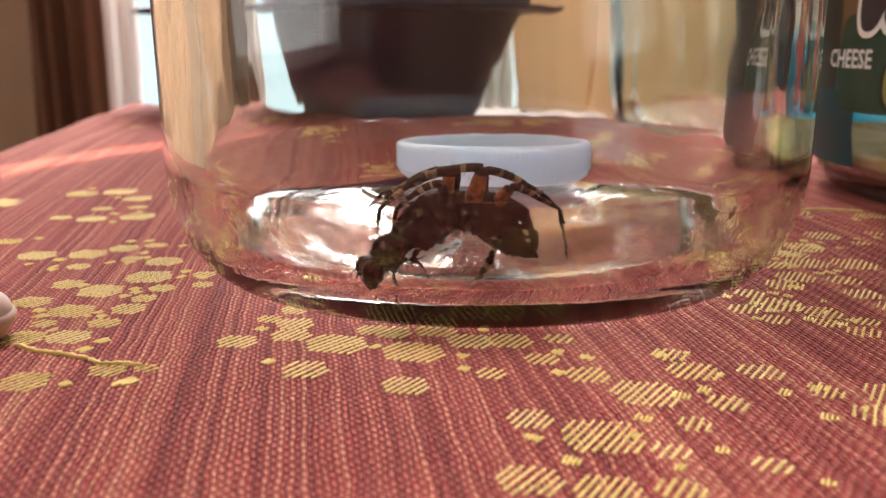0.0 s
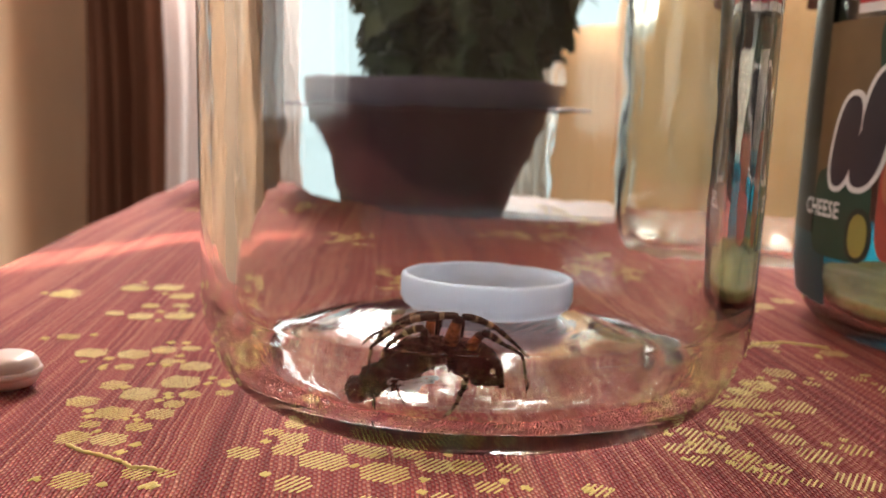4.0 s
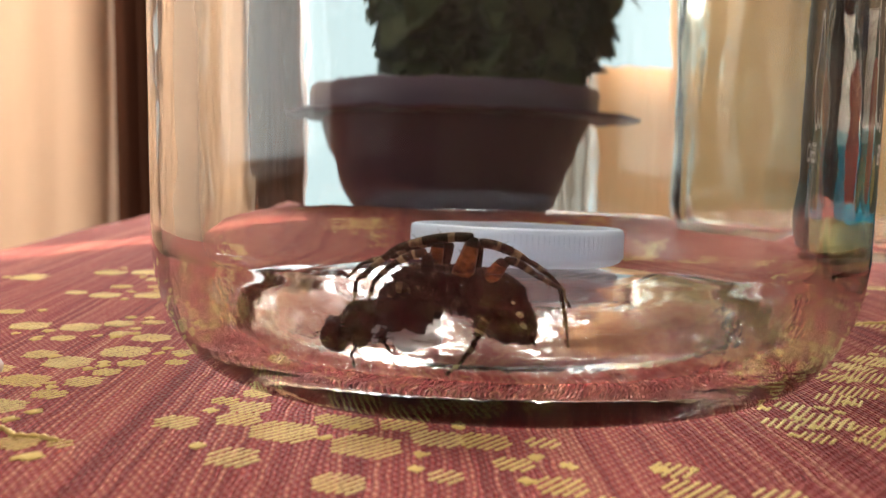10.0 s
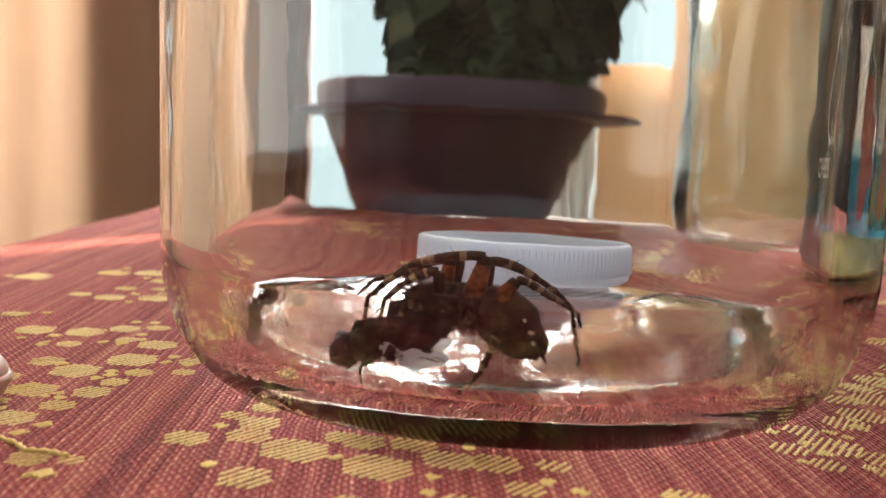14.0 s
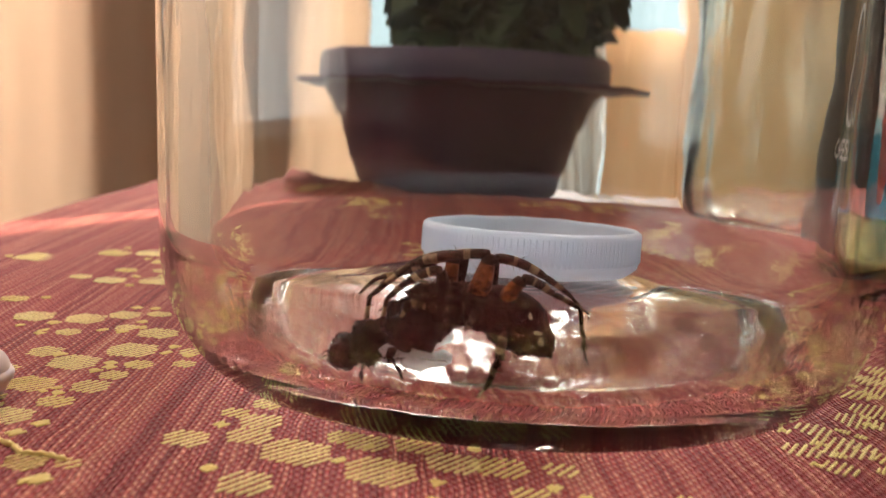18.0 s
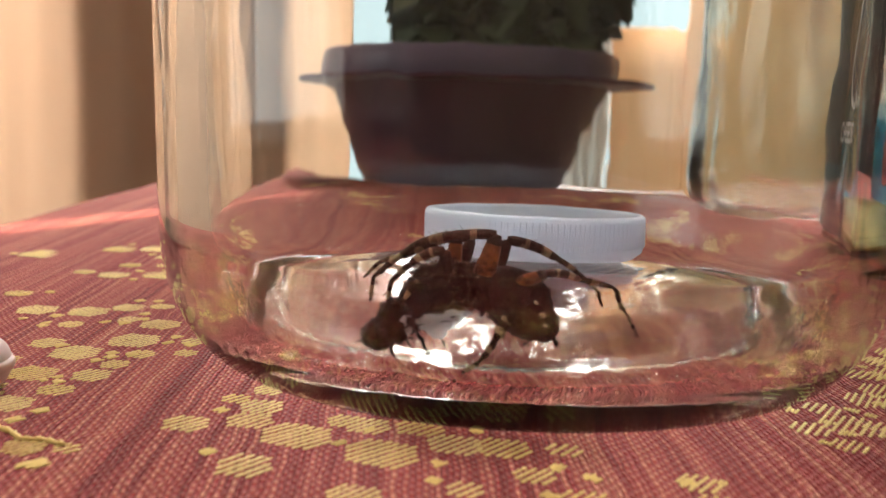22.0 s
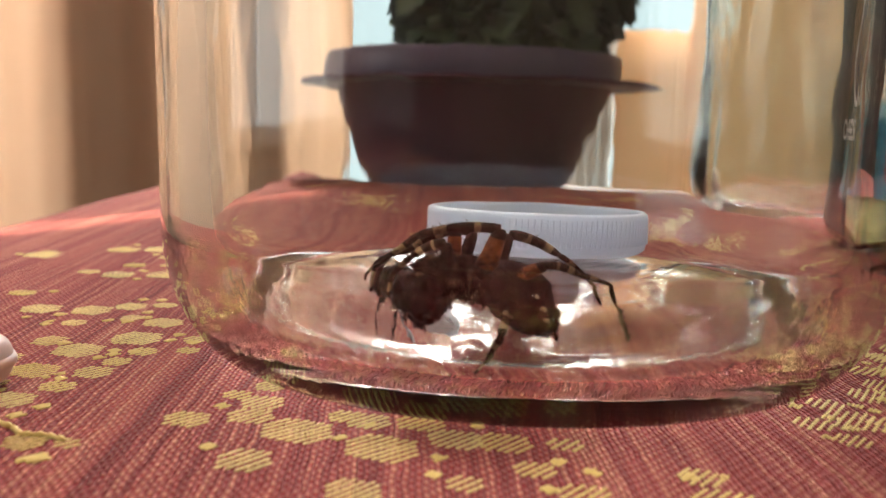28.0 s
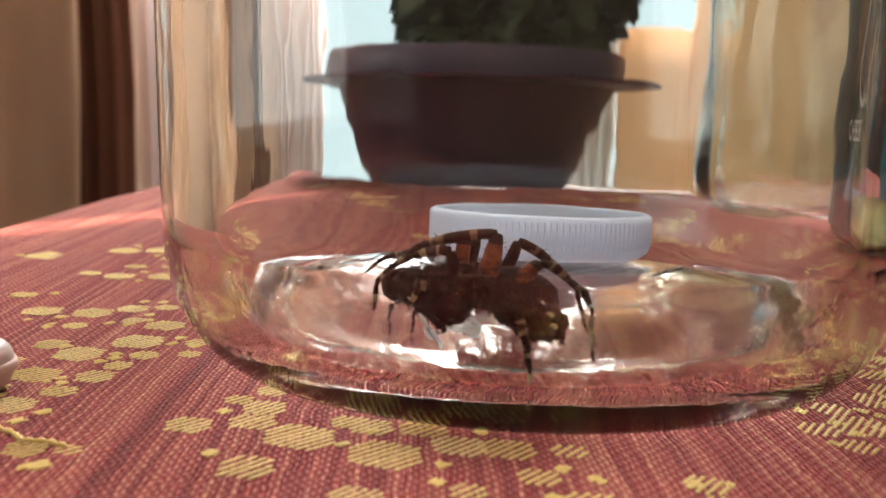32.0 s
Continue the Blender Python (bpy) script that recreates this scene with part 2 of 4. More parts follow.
def tube(points, radii, n=8, cap=True):
    """A round limb along points."""
    bm = bmesh.new()
    pts = [Vector(p) for p in points]
    rings, side = [], None
    for k, p in enumerate(pts):
        d = (pts[min(k + 1, len(pts) - 1)] - pts[max(k - 1, 0)]).normalized()
        if side is None:
            side = d.orthogonal().normalized()
        side = (side - d * side.dot(d)).normalized()
        up = d.cross(side)
        rings.append([bm.verts.new(p + radii[k] * (side * math.cos(2 * math.pi * j / n) + up * math.sin(2 * math.pi * j / n))) for j in range(n)])
    for a, b in zip(rings, rings[1:]):
        for j in range(n):
            bm.faces.new((a[j], a[(j + 1) % n], b[(j + 1) % n], b[j]))
    if cap:
        bm.faces.new(rings[0][::-1])
        bm.faces.new(rings[-1])
    return bm


def smooth_profile(points, steps=5):
    """Rounds a profile with a Catmull-Rom curve."""
    P = [points[0]] + list(points) + [points[-1]]
    out = []
    for i in range(1, len(P) - 2):
        p0, p1, p2, p3 = [Vector((*P[j], 0)) for j in (i - 1, i, i + 1, i + 2)]
        for s in range(steps):
            u = s / steps
            q = 0.5 * (2 * p1 + (p2 - p0) * u + (2 * p0 - 5 * p1 + 4 * p2 - p3) * u * u + (3 * p1 - p0 - 3 * p2 + p3) * u ** 3)
            out.append((max(q.x, 0), q.y))
    return out + [points[-1]]


def empty(name, m, label, category, group="", kind=""):
    ob = new(name)
    ob.empty_display_size = 0.01
    ob.matrix_basis = m
    return tagged(ob, label, category, group, kind)


def structure(name, bm, mat, label):
    return tagged(part(name, bm, mat, None, "", None, False), label, kind="structure")


# ---- room ----
ROOM = (-1.10, 1.25, -1.40, 1.35, -0.76, 1.55)  # x0 x1 y0 y1 z0 z1
X0, X1, Y0, Y1, Z0, Z1 = ROOM
# near-black for the unseen east wall, so glass edges on that side stay dark
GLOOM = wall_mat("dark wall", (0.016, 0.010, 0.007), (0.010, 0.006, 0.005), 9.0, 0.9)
# for the unseen south wall; its tone sets the faint veil on the glass
DIM = wall_mat("dim brown wall", (0.10, 0.075, 0.055), (0.075, 0.055, 0.04), 6.0, 0.9)
WIN = (-0.80, 0.86, -0.35, 1.42)  # far window: x0 x1 z0 z1
SIDE = (-0.95, -0.05, -0.02, 0.55)  # side window: y0 y1 z0 z1
T = 0.10


def wall_far():
    x0, x1, z0, z1 = WIN
    structure("wall_north", box(X0 - T, Y1, Z0, x0, Y1 + T, Z1), CREAM, "cream painted wall beside the bright window")
    for b in ((x1, Z0, X1 + T, Z1), (x0, Z0, x1, z0), (x0, z1, x1, Z1)):
        structure("wall_north", box(b[0], Y1, b[1], b[2], Y1 + T, b[3]), CREAM, "cream wall round the window")


wall_far()
structure("floor", box(X0, Y0, Z0 - 0.1, X1, Y1, Z0), WOOD, "dark brown wooden floor")
structure("ceiling", box(X0 - T, Y0 - T, Z1, X1 + T, Y1 + T, Z1 + 0.1), CREAM, "plain cream ceiling")
# out of view; added as something dark for the jar's right edge to reflect
structure("wall_east", box(X1, Y0, Z0, X1 + T, Y1, Z1), GLOOM, "unseen near-black wall added to darken the glass edges")
# gap added in the unseen south wall to cut the sun into a streak
SLIT = (-0.879, 0.017, 1.000, 1.050)  # middle, width, z0, z1
for a, b, c, d in ((X0 - T, Z0, SLIT[0] - SLIT[1] / 2, Z1), (SLIT[0] + SLIT[1] / 2, Z0, X1 + T, Z1), (SLIT[0] - SLIT[1] / 2, Z0, SLIT[0] + SLIT[1] / 2, SLIT[2]), (SLIT[0] - SLIT[1] / 2, SLIT[3], SLIT[0] + SLIT[1] / 2, Z1)):
    structure("wall_south", box(a, Y0 - 0.004, b, c, Y0, d), DIM, "unseen dim brown wall whose added gap shapes the sun streak")
y0, y1, z0, z1 = SIDE
for a, b, c, d in ((Y0, Z0, y0, Z1), (y1, Z0, Y1, Z1), (y0, Z0, y1, z0), (y0, z1, y1, Z1)):
    structure("wall_west", box(X0 - T, a, b, X0, c, d), TANWALL, "tan wall with a wide window")


def window(name, m, w, h, label):
    """A framed window with panes; its plane is xz, its outside +y."""
    win = tagged(new(name), label, kind="structure")
    win.matrix_basis = m
    f = 0.028
    for b in ((0, 0, f, h), (w - f, 0, w, h), (f, 0, w - f, f), (f, h - f, w - f, h), (f, h * 0.55, w - f, h * 0.55 + f)):
        part("window_frame", box(b[0], -0.03, b[1], b[2], 0.03, b[3], 0.003), WHITE, win, smooth=False)
    part("window_sill", box(-0.02, -0.05, -0.022, w + 0.02, 0.02, -0.002, 0.003), WOOD, win, "dark wooden sill", smooth=False)


WHITE = wall_mat("white window paint", (0.80, 0.80, 0.78), (0.74, 0.74, 0.72), 6.0, 0.5)
window("window_1", pose(WIN[0], Y1 + 0.05, WIN[2]), WIN[1] - WIN[0], WIN[3] - WIN[2], "bright window with a dark sill")
window("window_2", pose(X0 - 0.05, SIDE[0], SIDE[2], 0, 0, 90), SIDE[1] - SIDE[0], SIDE[3] - SIDE[2], "wide side window full of daylight")
tagged(part("backdrop", box(-2.2, Y1 + 0.9, -1.2, 1.6, Y1 + 0.92, 0.95), DAY, None, "", None, False), "pale bright daylight outside the window", kind="structure")
tagged(part("backdrop", box(X0 - 0.92, -2.6, -1.2, X0 - 0.9, 1.4, 2.4), DAY, None, "", None, False), "pale bright daylight outside the side window", kind="structure")
area_lamp("window_light", look((-0.26, Y1 - 0.02, 1.12), (-0.26, 0, 0.70)), 0.70, 0.58, 18.0, (1.0, 0.97, 0.92))
area_lamp("low_window_light", look((-0.36, Y1 - 0.02, 0.57), (-0.36, 0, 0.57)), 0.86, 0.58, 4.6, (0.97, 0.98, 1.0))
area_lamp("side_window_light", look((X0 + 0.02, (SIDE[0] + SIDE[1]) / 2, (SIDE[2] + SIDE[3]) / 2), (X1, (SIDE[0] + SIDE[1]) / 2, (SIDE[2] + SIDE[3]) / 2)), SIDE[1] - SIDE[0] - 0.06, SIDE[3] - SIDE[2] - 0.06, 0.5, (1.0, 0.90, 0.80))


# ---- table and cloth ----
def edge_x(y):
    """The table's slanting side edge."""
    return -0.071 - 0.265 * y


TX1, TY0, TY1 = 0.42, -0.055, 0.300
WING_OUT = 0.075  # the table's far side runs out to a point at its slanting edge


def lump(x, y):
    """The cloth's gentle unevenness."""
    return 0.0011 * noise.noise(Vector((x * 22, y * 16, 0.3))) + 0.0016 * noise.noise(Vector((x * 9, y * 7, 2.0)))


def calm(x, y):
    """How flat the cloth is pressed under the jars."""
    k = 1.0
    for cx, cy, r in ((0.0022, 0.1212, 0.045), (0.101, 0.164, 0.043), (0.0755, 0.258, 0.04)):
        d = math.hypot(x - cx, y - cy)
        k = min(k, max(0.0, (d - r) / 0.02))
    return min(k, 1.0)


def table():
    top = empty("table", pose(0, 0, 0), "wooden table under a red cloth", "table")
    bm = bmesh.new()
    ring = [(edge_x(TY0) + 0.004, TY0 + 0.004), (TX1 - 0.004, TY0 + 0.004), (TX1 - 0.004, TY1 - 0.004), (edge_x(TY1) + 0.080, TY1 - 0.004), (edge_x(TY1 + WING_OUT) + 0.004, TY1 + WING_OUT - 0.004)]
    lo = [bm.verts.new((x, y, -0.030)) for x, y in ring]
    hi = [bm.verts.new((x, y, -0.0042)) for x, y in ring]
    bm.faces.new(lo[::-1]), bm.faces.new(hi)
    for k in range(5):
        bm.faces.new((lo[k], lo[(k + 1) % 5], hi[(k + 1) % 5], hi[k]))
    part("tabletop", bm, WOOD, top, smooth=False)
    for x, y in ((-0.03, TY0 + 0.05), (TX1 - 0.06, TY0 + 0.05), (TX1 - 0.06, TY1 - 0.07), (-0.09, TY1 - 0.07)):
        part("leg", box(x, y, Z0, x + 0.04, y + 0.04, -0.030, 0.003), WOOD, top, smooth=False)


def stool():
    """A small wooden stool between the table and the window, which carries the flower pot."""
    b = empty("stool", pose(0, 0, 0), "small dark brown wooden stool behind the table", "stool")
    for k in range(2):
        part("plank", box(-0.118, 0.322 + 0.082 * k, -0.034, 0.06, 0.402 + 0.082 * k, -0.012, 0.002), WOOD, b, smooth=False)
    for x in (-0.105, 0.020):
        part("trestle", box(x, 0.335, Z0, x + 0.03, 0.475, -0.034, 0.002), WOOD, b, smooth=False)


def cloth():
    nx, ny, drop = 150, 160, 14
    bm = bmesh.new()
    rows = []
    for j in range(-drop, ny + drop + 1):
        fy = max(-j, 0, j - ny)
        row = []
        for i in range(-drop, nx + 1):
            far = TY1 + WING_OUT * max(0.0, 1 - max(i, 0) / (0.16 * nx))
            y = TY0 + (far - TY0) * min(max(j / ny, 0), 1)
            xe = edge_x(y)
            x = xe + (TX1 - xe) * max(i, 0) / nx
            f = max(-i, 0, fy)
            z = lump(x, y) * calm(x, y) if not f else 0
            px, py = x, y
            if f:
                out = 0.006 * min(f, 3) / 3
                z = -0.006 * max(f - 1, 0) - 0.0015 * min(f, 1)
                wav = 0.004 * math.sin((x + y) * 60) * f / drop
                if i < 0:
                    px -= out + wav
                if j < 0:
                    py -= out + wav
                if j > ny:
                    py += out + wav
            row.append(bm.verts.new((px, py, z)))
        rows.append(row)
    for a, b in zip(rows, rows[1:]):
        for k in range(len(a) - 1):
            bm.faces.new((a[k], a[k + 1], b[k + 1], b[k]))
    return tagged(part("tablecloth", bm, CLOTH), "red woven tablecloth with raised gold brocade dots", "tablecloth")


table()
stool()
TABLECLOTH = cloth()


# ---- jars ----
def jar_profile(R=0.0417, H=0.118, d=1.0, w=0.0050):
    s = R / 0.0417
    r = R - w * s
    outer = smooth_profile([(0, 0.0024 + 0.0040 * d), (0.010 * s, 0.0023 + 0.0038 * d), (0.020 * s, 0.0022 + 0.0024 * d), (0.0258 * s, 0.0021 + 0.0008 * d), (0.0276 * s, 0.0023), (0.0285 * s, 0.0015), (0.0297 * s, 0.0007), (0.0325 * s, 0.0004), (0.0348 * s, 0.0001), (0.0366 * s, 0.0003), (0.0386 * s, 0.0024), (0.0403 * s, 0.0056), (0.0413 * s, 0.0092), (R, 0.0127)], 4)
    outer += [(R, z) for z in (0.0135, 0.016, 0.024, 0.04, 0.06, 0.078)] + smooth_profile([(R, 0.082), (0.0405 * s, 0.089), (0.0365 * s, 0.095), (0.0342 * s, 0.099), (0.034 * s, 0.104), (0.034 * s, H - 0.002), (0.0333 * s, H)], 3)
    inner = smooth_profile([(0.0316 * s, H), (0.031 * s, H - 0.002), (0.031 * s, 0.103), (0.0325 * s, 0.096), (min(r, 0.0345 * s), 0.088), (r, 0.080)], 3)
    inner += [(r, z) for z in (0.06, 0.04, 0.026, 0.0150, 0.0129)]
    inner += smooth_profile([(r - 0.0001 * s, 0.0125), (r - 0.0004 * s, 0.0108), (r - 0.0009 * s, 0.0088), (r - 0.0016 * s, 0.0066), (r - 0.0028 * s, 0.0047), (r - 0.0046 * s, 0.0038), (0.0308 * s, 0.0035), (0.0299 * s, 0.0035), (0.0292 * s, 0.0036 + 0.0006 * d), (0.0270 * s, 0.0041 + 0.0010 * d), (0.020 * s, 0.0046 + 0.0026 * d), (0.010 * s, 0.0047 + 0.0039 * d), (0, 0.0047 + 0.0043 * d)], 4)
    return outer + inner


JAR = (0.0022, 0.1212)


def spider_jar():
    jar = empty("glass_jar", pose(JAR[0], JAR[1], 0.0), "empty clear glass jar standing on the red cloth", "jar")
    base = lathe(jar_profile(), 144)
    upper = base.copy()
    bmesh.ops.delete(base, geom=[f for f in base.faces if f.calc_center_median().z > 0.011], context="FACES")
    bmesh.ops.delete(upper, geom=[f for f in upper.faces if f.calc_center_median().z <= 0.011], context="FACES")
    foot = part("base", base, GLASS, jar, "thick domed glass base")
    foot.visible_shadow = False
    wall = part("wall", upper, GLASS, jar, "thick clear glass wall")
    wall.visible_shadow = False
    lip = part("screw_thread", tube([(0.0345 * math.cos(a / 12), 0.0345 * math.sin(a / 12), 0.106 + 0.00006 * a) for a in range(0, 110)], [0.0008] * 110, 6), GLASS, jar)
    lip.visible_shadow = False


spider_jar()

def sheer_film(name, colour_of, rough=0.4, sheer=0.6):
    """A printed film that glows with the light behind it."""
    m = Mat(name, (0.5, 0.5, 0.5), rough)
    col = colour_of(m)
    m.colour(col)
    tr = m.node("BsdfTranslucent", Color=col)
    mx = m.node("MixShader", Fac=sheer)
    m.link(m.b.outputs[0], mx.inputs[1])
    m.link(tr.outputs[0], mx.inputs[2])
    m.link(mx.outputs[0], m.t.nodes["Material Output"].inputs[0])
    return m.m


PLASTIC = sheer_film("milky white plastic", lambda m: m.mix(m.noise(300, 2.0, m.place()), (0.86, 0.91, 0.98), (0.78, 0.84, 0.95)), 0.3, 0.60)


def bottle_cap(m, r=0.0137, h=0.0053, label="milky white plastic bottle cap lying open side up"):
    cap = empty("bottle_cap", m, label, "bottle cap")
    n = 128
    part("shell", lathe([(0, 0), (r * 0.90, 0), (r * 0.975, 0.0008), (r, 0.0022), (r, h - 0.0003), (r - 0.0004, h), (r - 0.0010, h), (r - 0.0013, h - 0.0004), (r - 0.0013, 0.0014), (0, 0.0014)], n), PLASTIC, cap)
    bm = bmesh.new()
    for k in range(n):
        a = 2 * math.pi * k / n
        c, s = math.cos(a), math.sin(a)
        vs = []
        for z in (0.0016, h * 0.88):
            for dr, dt in ((-0.0002, -0.00022), (0.00007, 0.0), (-0.0002, 0.00022)):
                vs.append(bm.verts.new(((r + dr) * c - dt * s, (r + dr) * s + dt * c, z)))
        bm.faces.new((vs[0], vs[1], vs[4], vs[3])), bm.faces.new((vs[1], vs[2], vs[5], vs[4]))
    part("grip_ridges", bm, PLASTIC, cap)


bottle_cap(pose(0.0036, 0.1250, 0.0090, -3.0, 0, 0))


def leaf_shape(bm, base, q, L, W):
    """A bent leaf of six faces."""
    rows = []
    for u, w, d in ((0, 0.12, 0), (0.3, 0.8, 0.06), (0.65, 1.0, 0.04), (1.0, 0.08, -0.12)):
        rows.append([bm.verts.new(base + q @ Vector((L * u, W * w * k, L * d + 0.25 * W * w * abs(k)))) for k in (-1, 0, 1)])
    for a, b in zip(rows, rows[1:]):
        bm.faces.new((a[0], a[1], b[1], b[0])), bm.faces.new((a[1], a[2], b[2], b[1]))


def pot():
    p = empty("flower_pot", pose(-0.064, 0.378, -0.012), "dark purple plastic flower pot standing on a wooden stool", "flower pot")
    m = Mat("purple plastic", (0.100, 0.036, 0.076), 0.45)
    m.rough(m.ramp(m.noise(60, 3.0, m.place()), (0.3, (0.4, 0.4, 0.4)), (0.7, (0.6, 0.6, 0.6))))
    m.set(spec=0.25)
    part("body", lathe([(0, 0.000), (0.0440, 0.000), (0.0462, 0.0010), (0.0466, 0.0018), (0.0540, 0.0165), (0.0704, 0.0490), (0.0710, 0.0503), (0.0716, 0.0513), (0.0675, 0.0513), (0.064, 0.044), (0, 0.044)], 72), m.m, p)
    lilac = Mat("lilac plastic", (0.15, 0.11, 0.19), 0.4)
    part("rim", lathe([(0.0716, 0.0516), (0.0744, 0.0516), (0.0749, 0.0525), (0.0749, 0.0612), (0.0740, 0.0622), (0.0716, 0.0622), (0.0709, 0.0612), (0.0709, 0.0516), (0.0716, 0.0516)], 72), lilac.m, p, "lilac grey rim")
    part("brim", lathe([(0.0683, 0.0497), (0.0940, 0.0503), (0.0942, 0.0507), (0.0940, 0.0511), (0.0683, 0.0509)], 72), m.m, p, "thin wide brim")
    soil = Mat("soil", (0.03, 0.02, 0.015), 0.95)
    part("soil", lathe([(0.0705, 0.056), (0.03, 0.058), (0, 0.059)], 40), soil.m, p, "dark potting soil")
    plant = empty("plant", pose(-0.043, 0.378, 0.0465), "dense dark green leafy plant in the purple pot", "plant")
    leaf = Mat("dark green leaves", (0.03, 0.07, 0.02), 0.5)
    leaf.colour(leaf.ramp(leaf.noise(40, 3.0, leaf.place()), (0.3, (0.045, 0.078, 0.036)), (0.7, (0.13, 0.18, 0.085))))
    stem = Mat("green stem", (0.05, 0.08, 0.03), 0.6)
    rng = random.Random(5)
    for k in range(9):
        a = k * 0.7
        part("stem", tube([(0.02 * math.cos(a), 0.02 * math.sin(a), -0.002), (0.026 * math.cos(a), 0.026 * math.sin(a), 0.05), (0.034 * math.cos(a), 0.034 * math.sin(a), 0.23)], [0.0022, 0.0018, 0.001]), stem.m, plant)
    # the crown's unseen upper part is added to shade the jar and cloth
    bm = bmesh.new()
    for k in range(5200):
        a, r = rng.uniform(0, 6.283), 0.052 * math.sqrt(rng.random())
        h = 0.006 + rng.random() * 0.250
        r *= (0.62 + 0.5 * min(h / 0.05, 1.0)) * math.sqrt(max(1.0 - (h / 0.28) ** 4, 0.05))
        q = Euler((rng.uniform(-0.9, 0.9), rng.uniform(-0.7, 1.1), a)).to_matrix()
        leaf_shape(bm, Vector((r * math.cos(a), r * math.sin(a), h)), q, rng.uniform(0.012, 0.022), rng.uniform(0.005, 0.009))
    tagged(part("foliage", bm, leaf.m, plant, "dense dark green leaves"), kind="stuff")


pot()


def third_jar():
    j = empty("green_jar", pose(0.0755, 0.258, 0.0), "pale greenish glass jar with a dark brown label band", "jar")
    b = part("body", lathe(jar_profile(0.038, 0.118, 0.3, 0.003), 80), GLASS_GREEN, j)
    b.visible_shadow = False
    part("label", lathe([(0.0382, 0.0665), (0.0386, 0.0667), (0.0386, 0.084), (0.0382, 0.0842)], 40, 262, 375), WOOD, j, "dark brown paper label band")


def arc_patch(r, deg, z, half_w, half_h, n=2.0, lean=0.0, thick=0.00012):
    """A superellipse laid on an upright cylinder round the origin; metres, centre angle in degrees."""
    bm = bmesh.new()
    rings = []
    for k in range(5):
        f = k / 4
        ring = []
        for j in range(36):
            a = 2 * math.pi * j / 36
            c, s = math.cos(a), math.sin(a)
            u = half_w * f * math.copysign(abs(c) ** (2 / n), c)
            v = half_h * f * math.copysign(abs(s) ** (2 / n), s)
            u += lean * v
            t = radians(deg) + u / r
            ring.append(bm.verts.new(((r + thick) * math.cos(t), (r + thick) * math.sin(t), z + v)))
        rings.append(ring)
    for a, b in zip(rings[1:], rings[2:]):
        for j in range(36):
            bm.faces.new((a[j], a[(j + 1) % 36], b[(j + 1) % 36], b[j]))
    bm.faces.new(rings[1])
    bmesh.ops.delete(bm, geom=rings[0], context="VERTS")
    bmesh.ops.recalc_face_normals(bm, faces=bm.faces)
    return bm


def words(text, size, r, deg, z, mat, parent, squeeze=1.0, bold=0.0):
    """Lettering wrapped round an upright cylinder, starting at an angle."""
    data = bpy.data.curves.new("lettering", "FONT")
    data.body, data.size, data.offset, data.resolution_u = text, size, bold, 2
    ob = bpy.data.objects.new("lettering", data)
    scene.collection.objects.link(ob)
    bpy.context.view_layer.update()
    me = bpy.data.meshes.new_from_object(ob.evaluated_get(bpy.context.evaluated_depsgraph_get()))
    bpy.data.objects.remove(ob)
    for v in me.vertices:
        t = radians(deg) + v.co.x * squeeze / r
        v.co = Vector((r * math.cos(t), r * math.sin(t), z + v.co.y))
    me.materials.clear()
    me.materials.append(mat)
    ob = new("lettering", me)
    ob.parent = parent
    return ob


def paint(name, c, rough=0.4, vary=0.25, scale=160):
    m = Mat(name, c, rough)
    m.colour(m.mix(m.math("MULTIPLY", m.noise(scale, 3.0, m.place()), vary), c, tuple(k * 0.45 for k in c)))
    return m.m


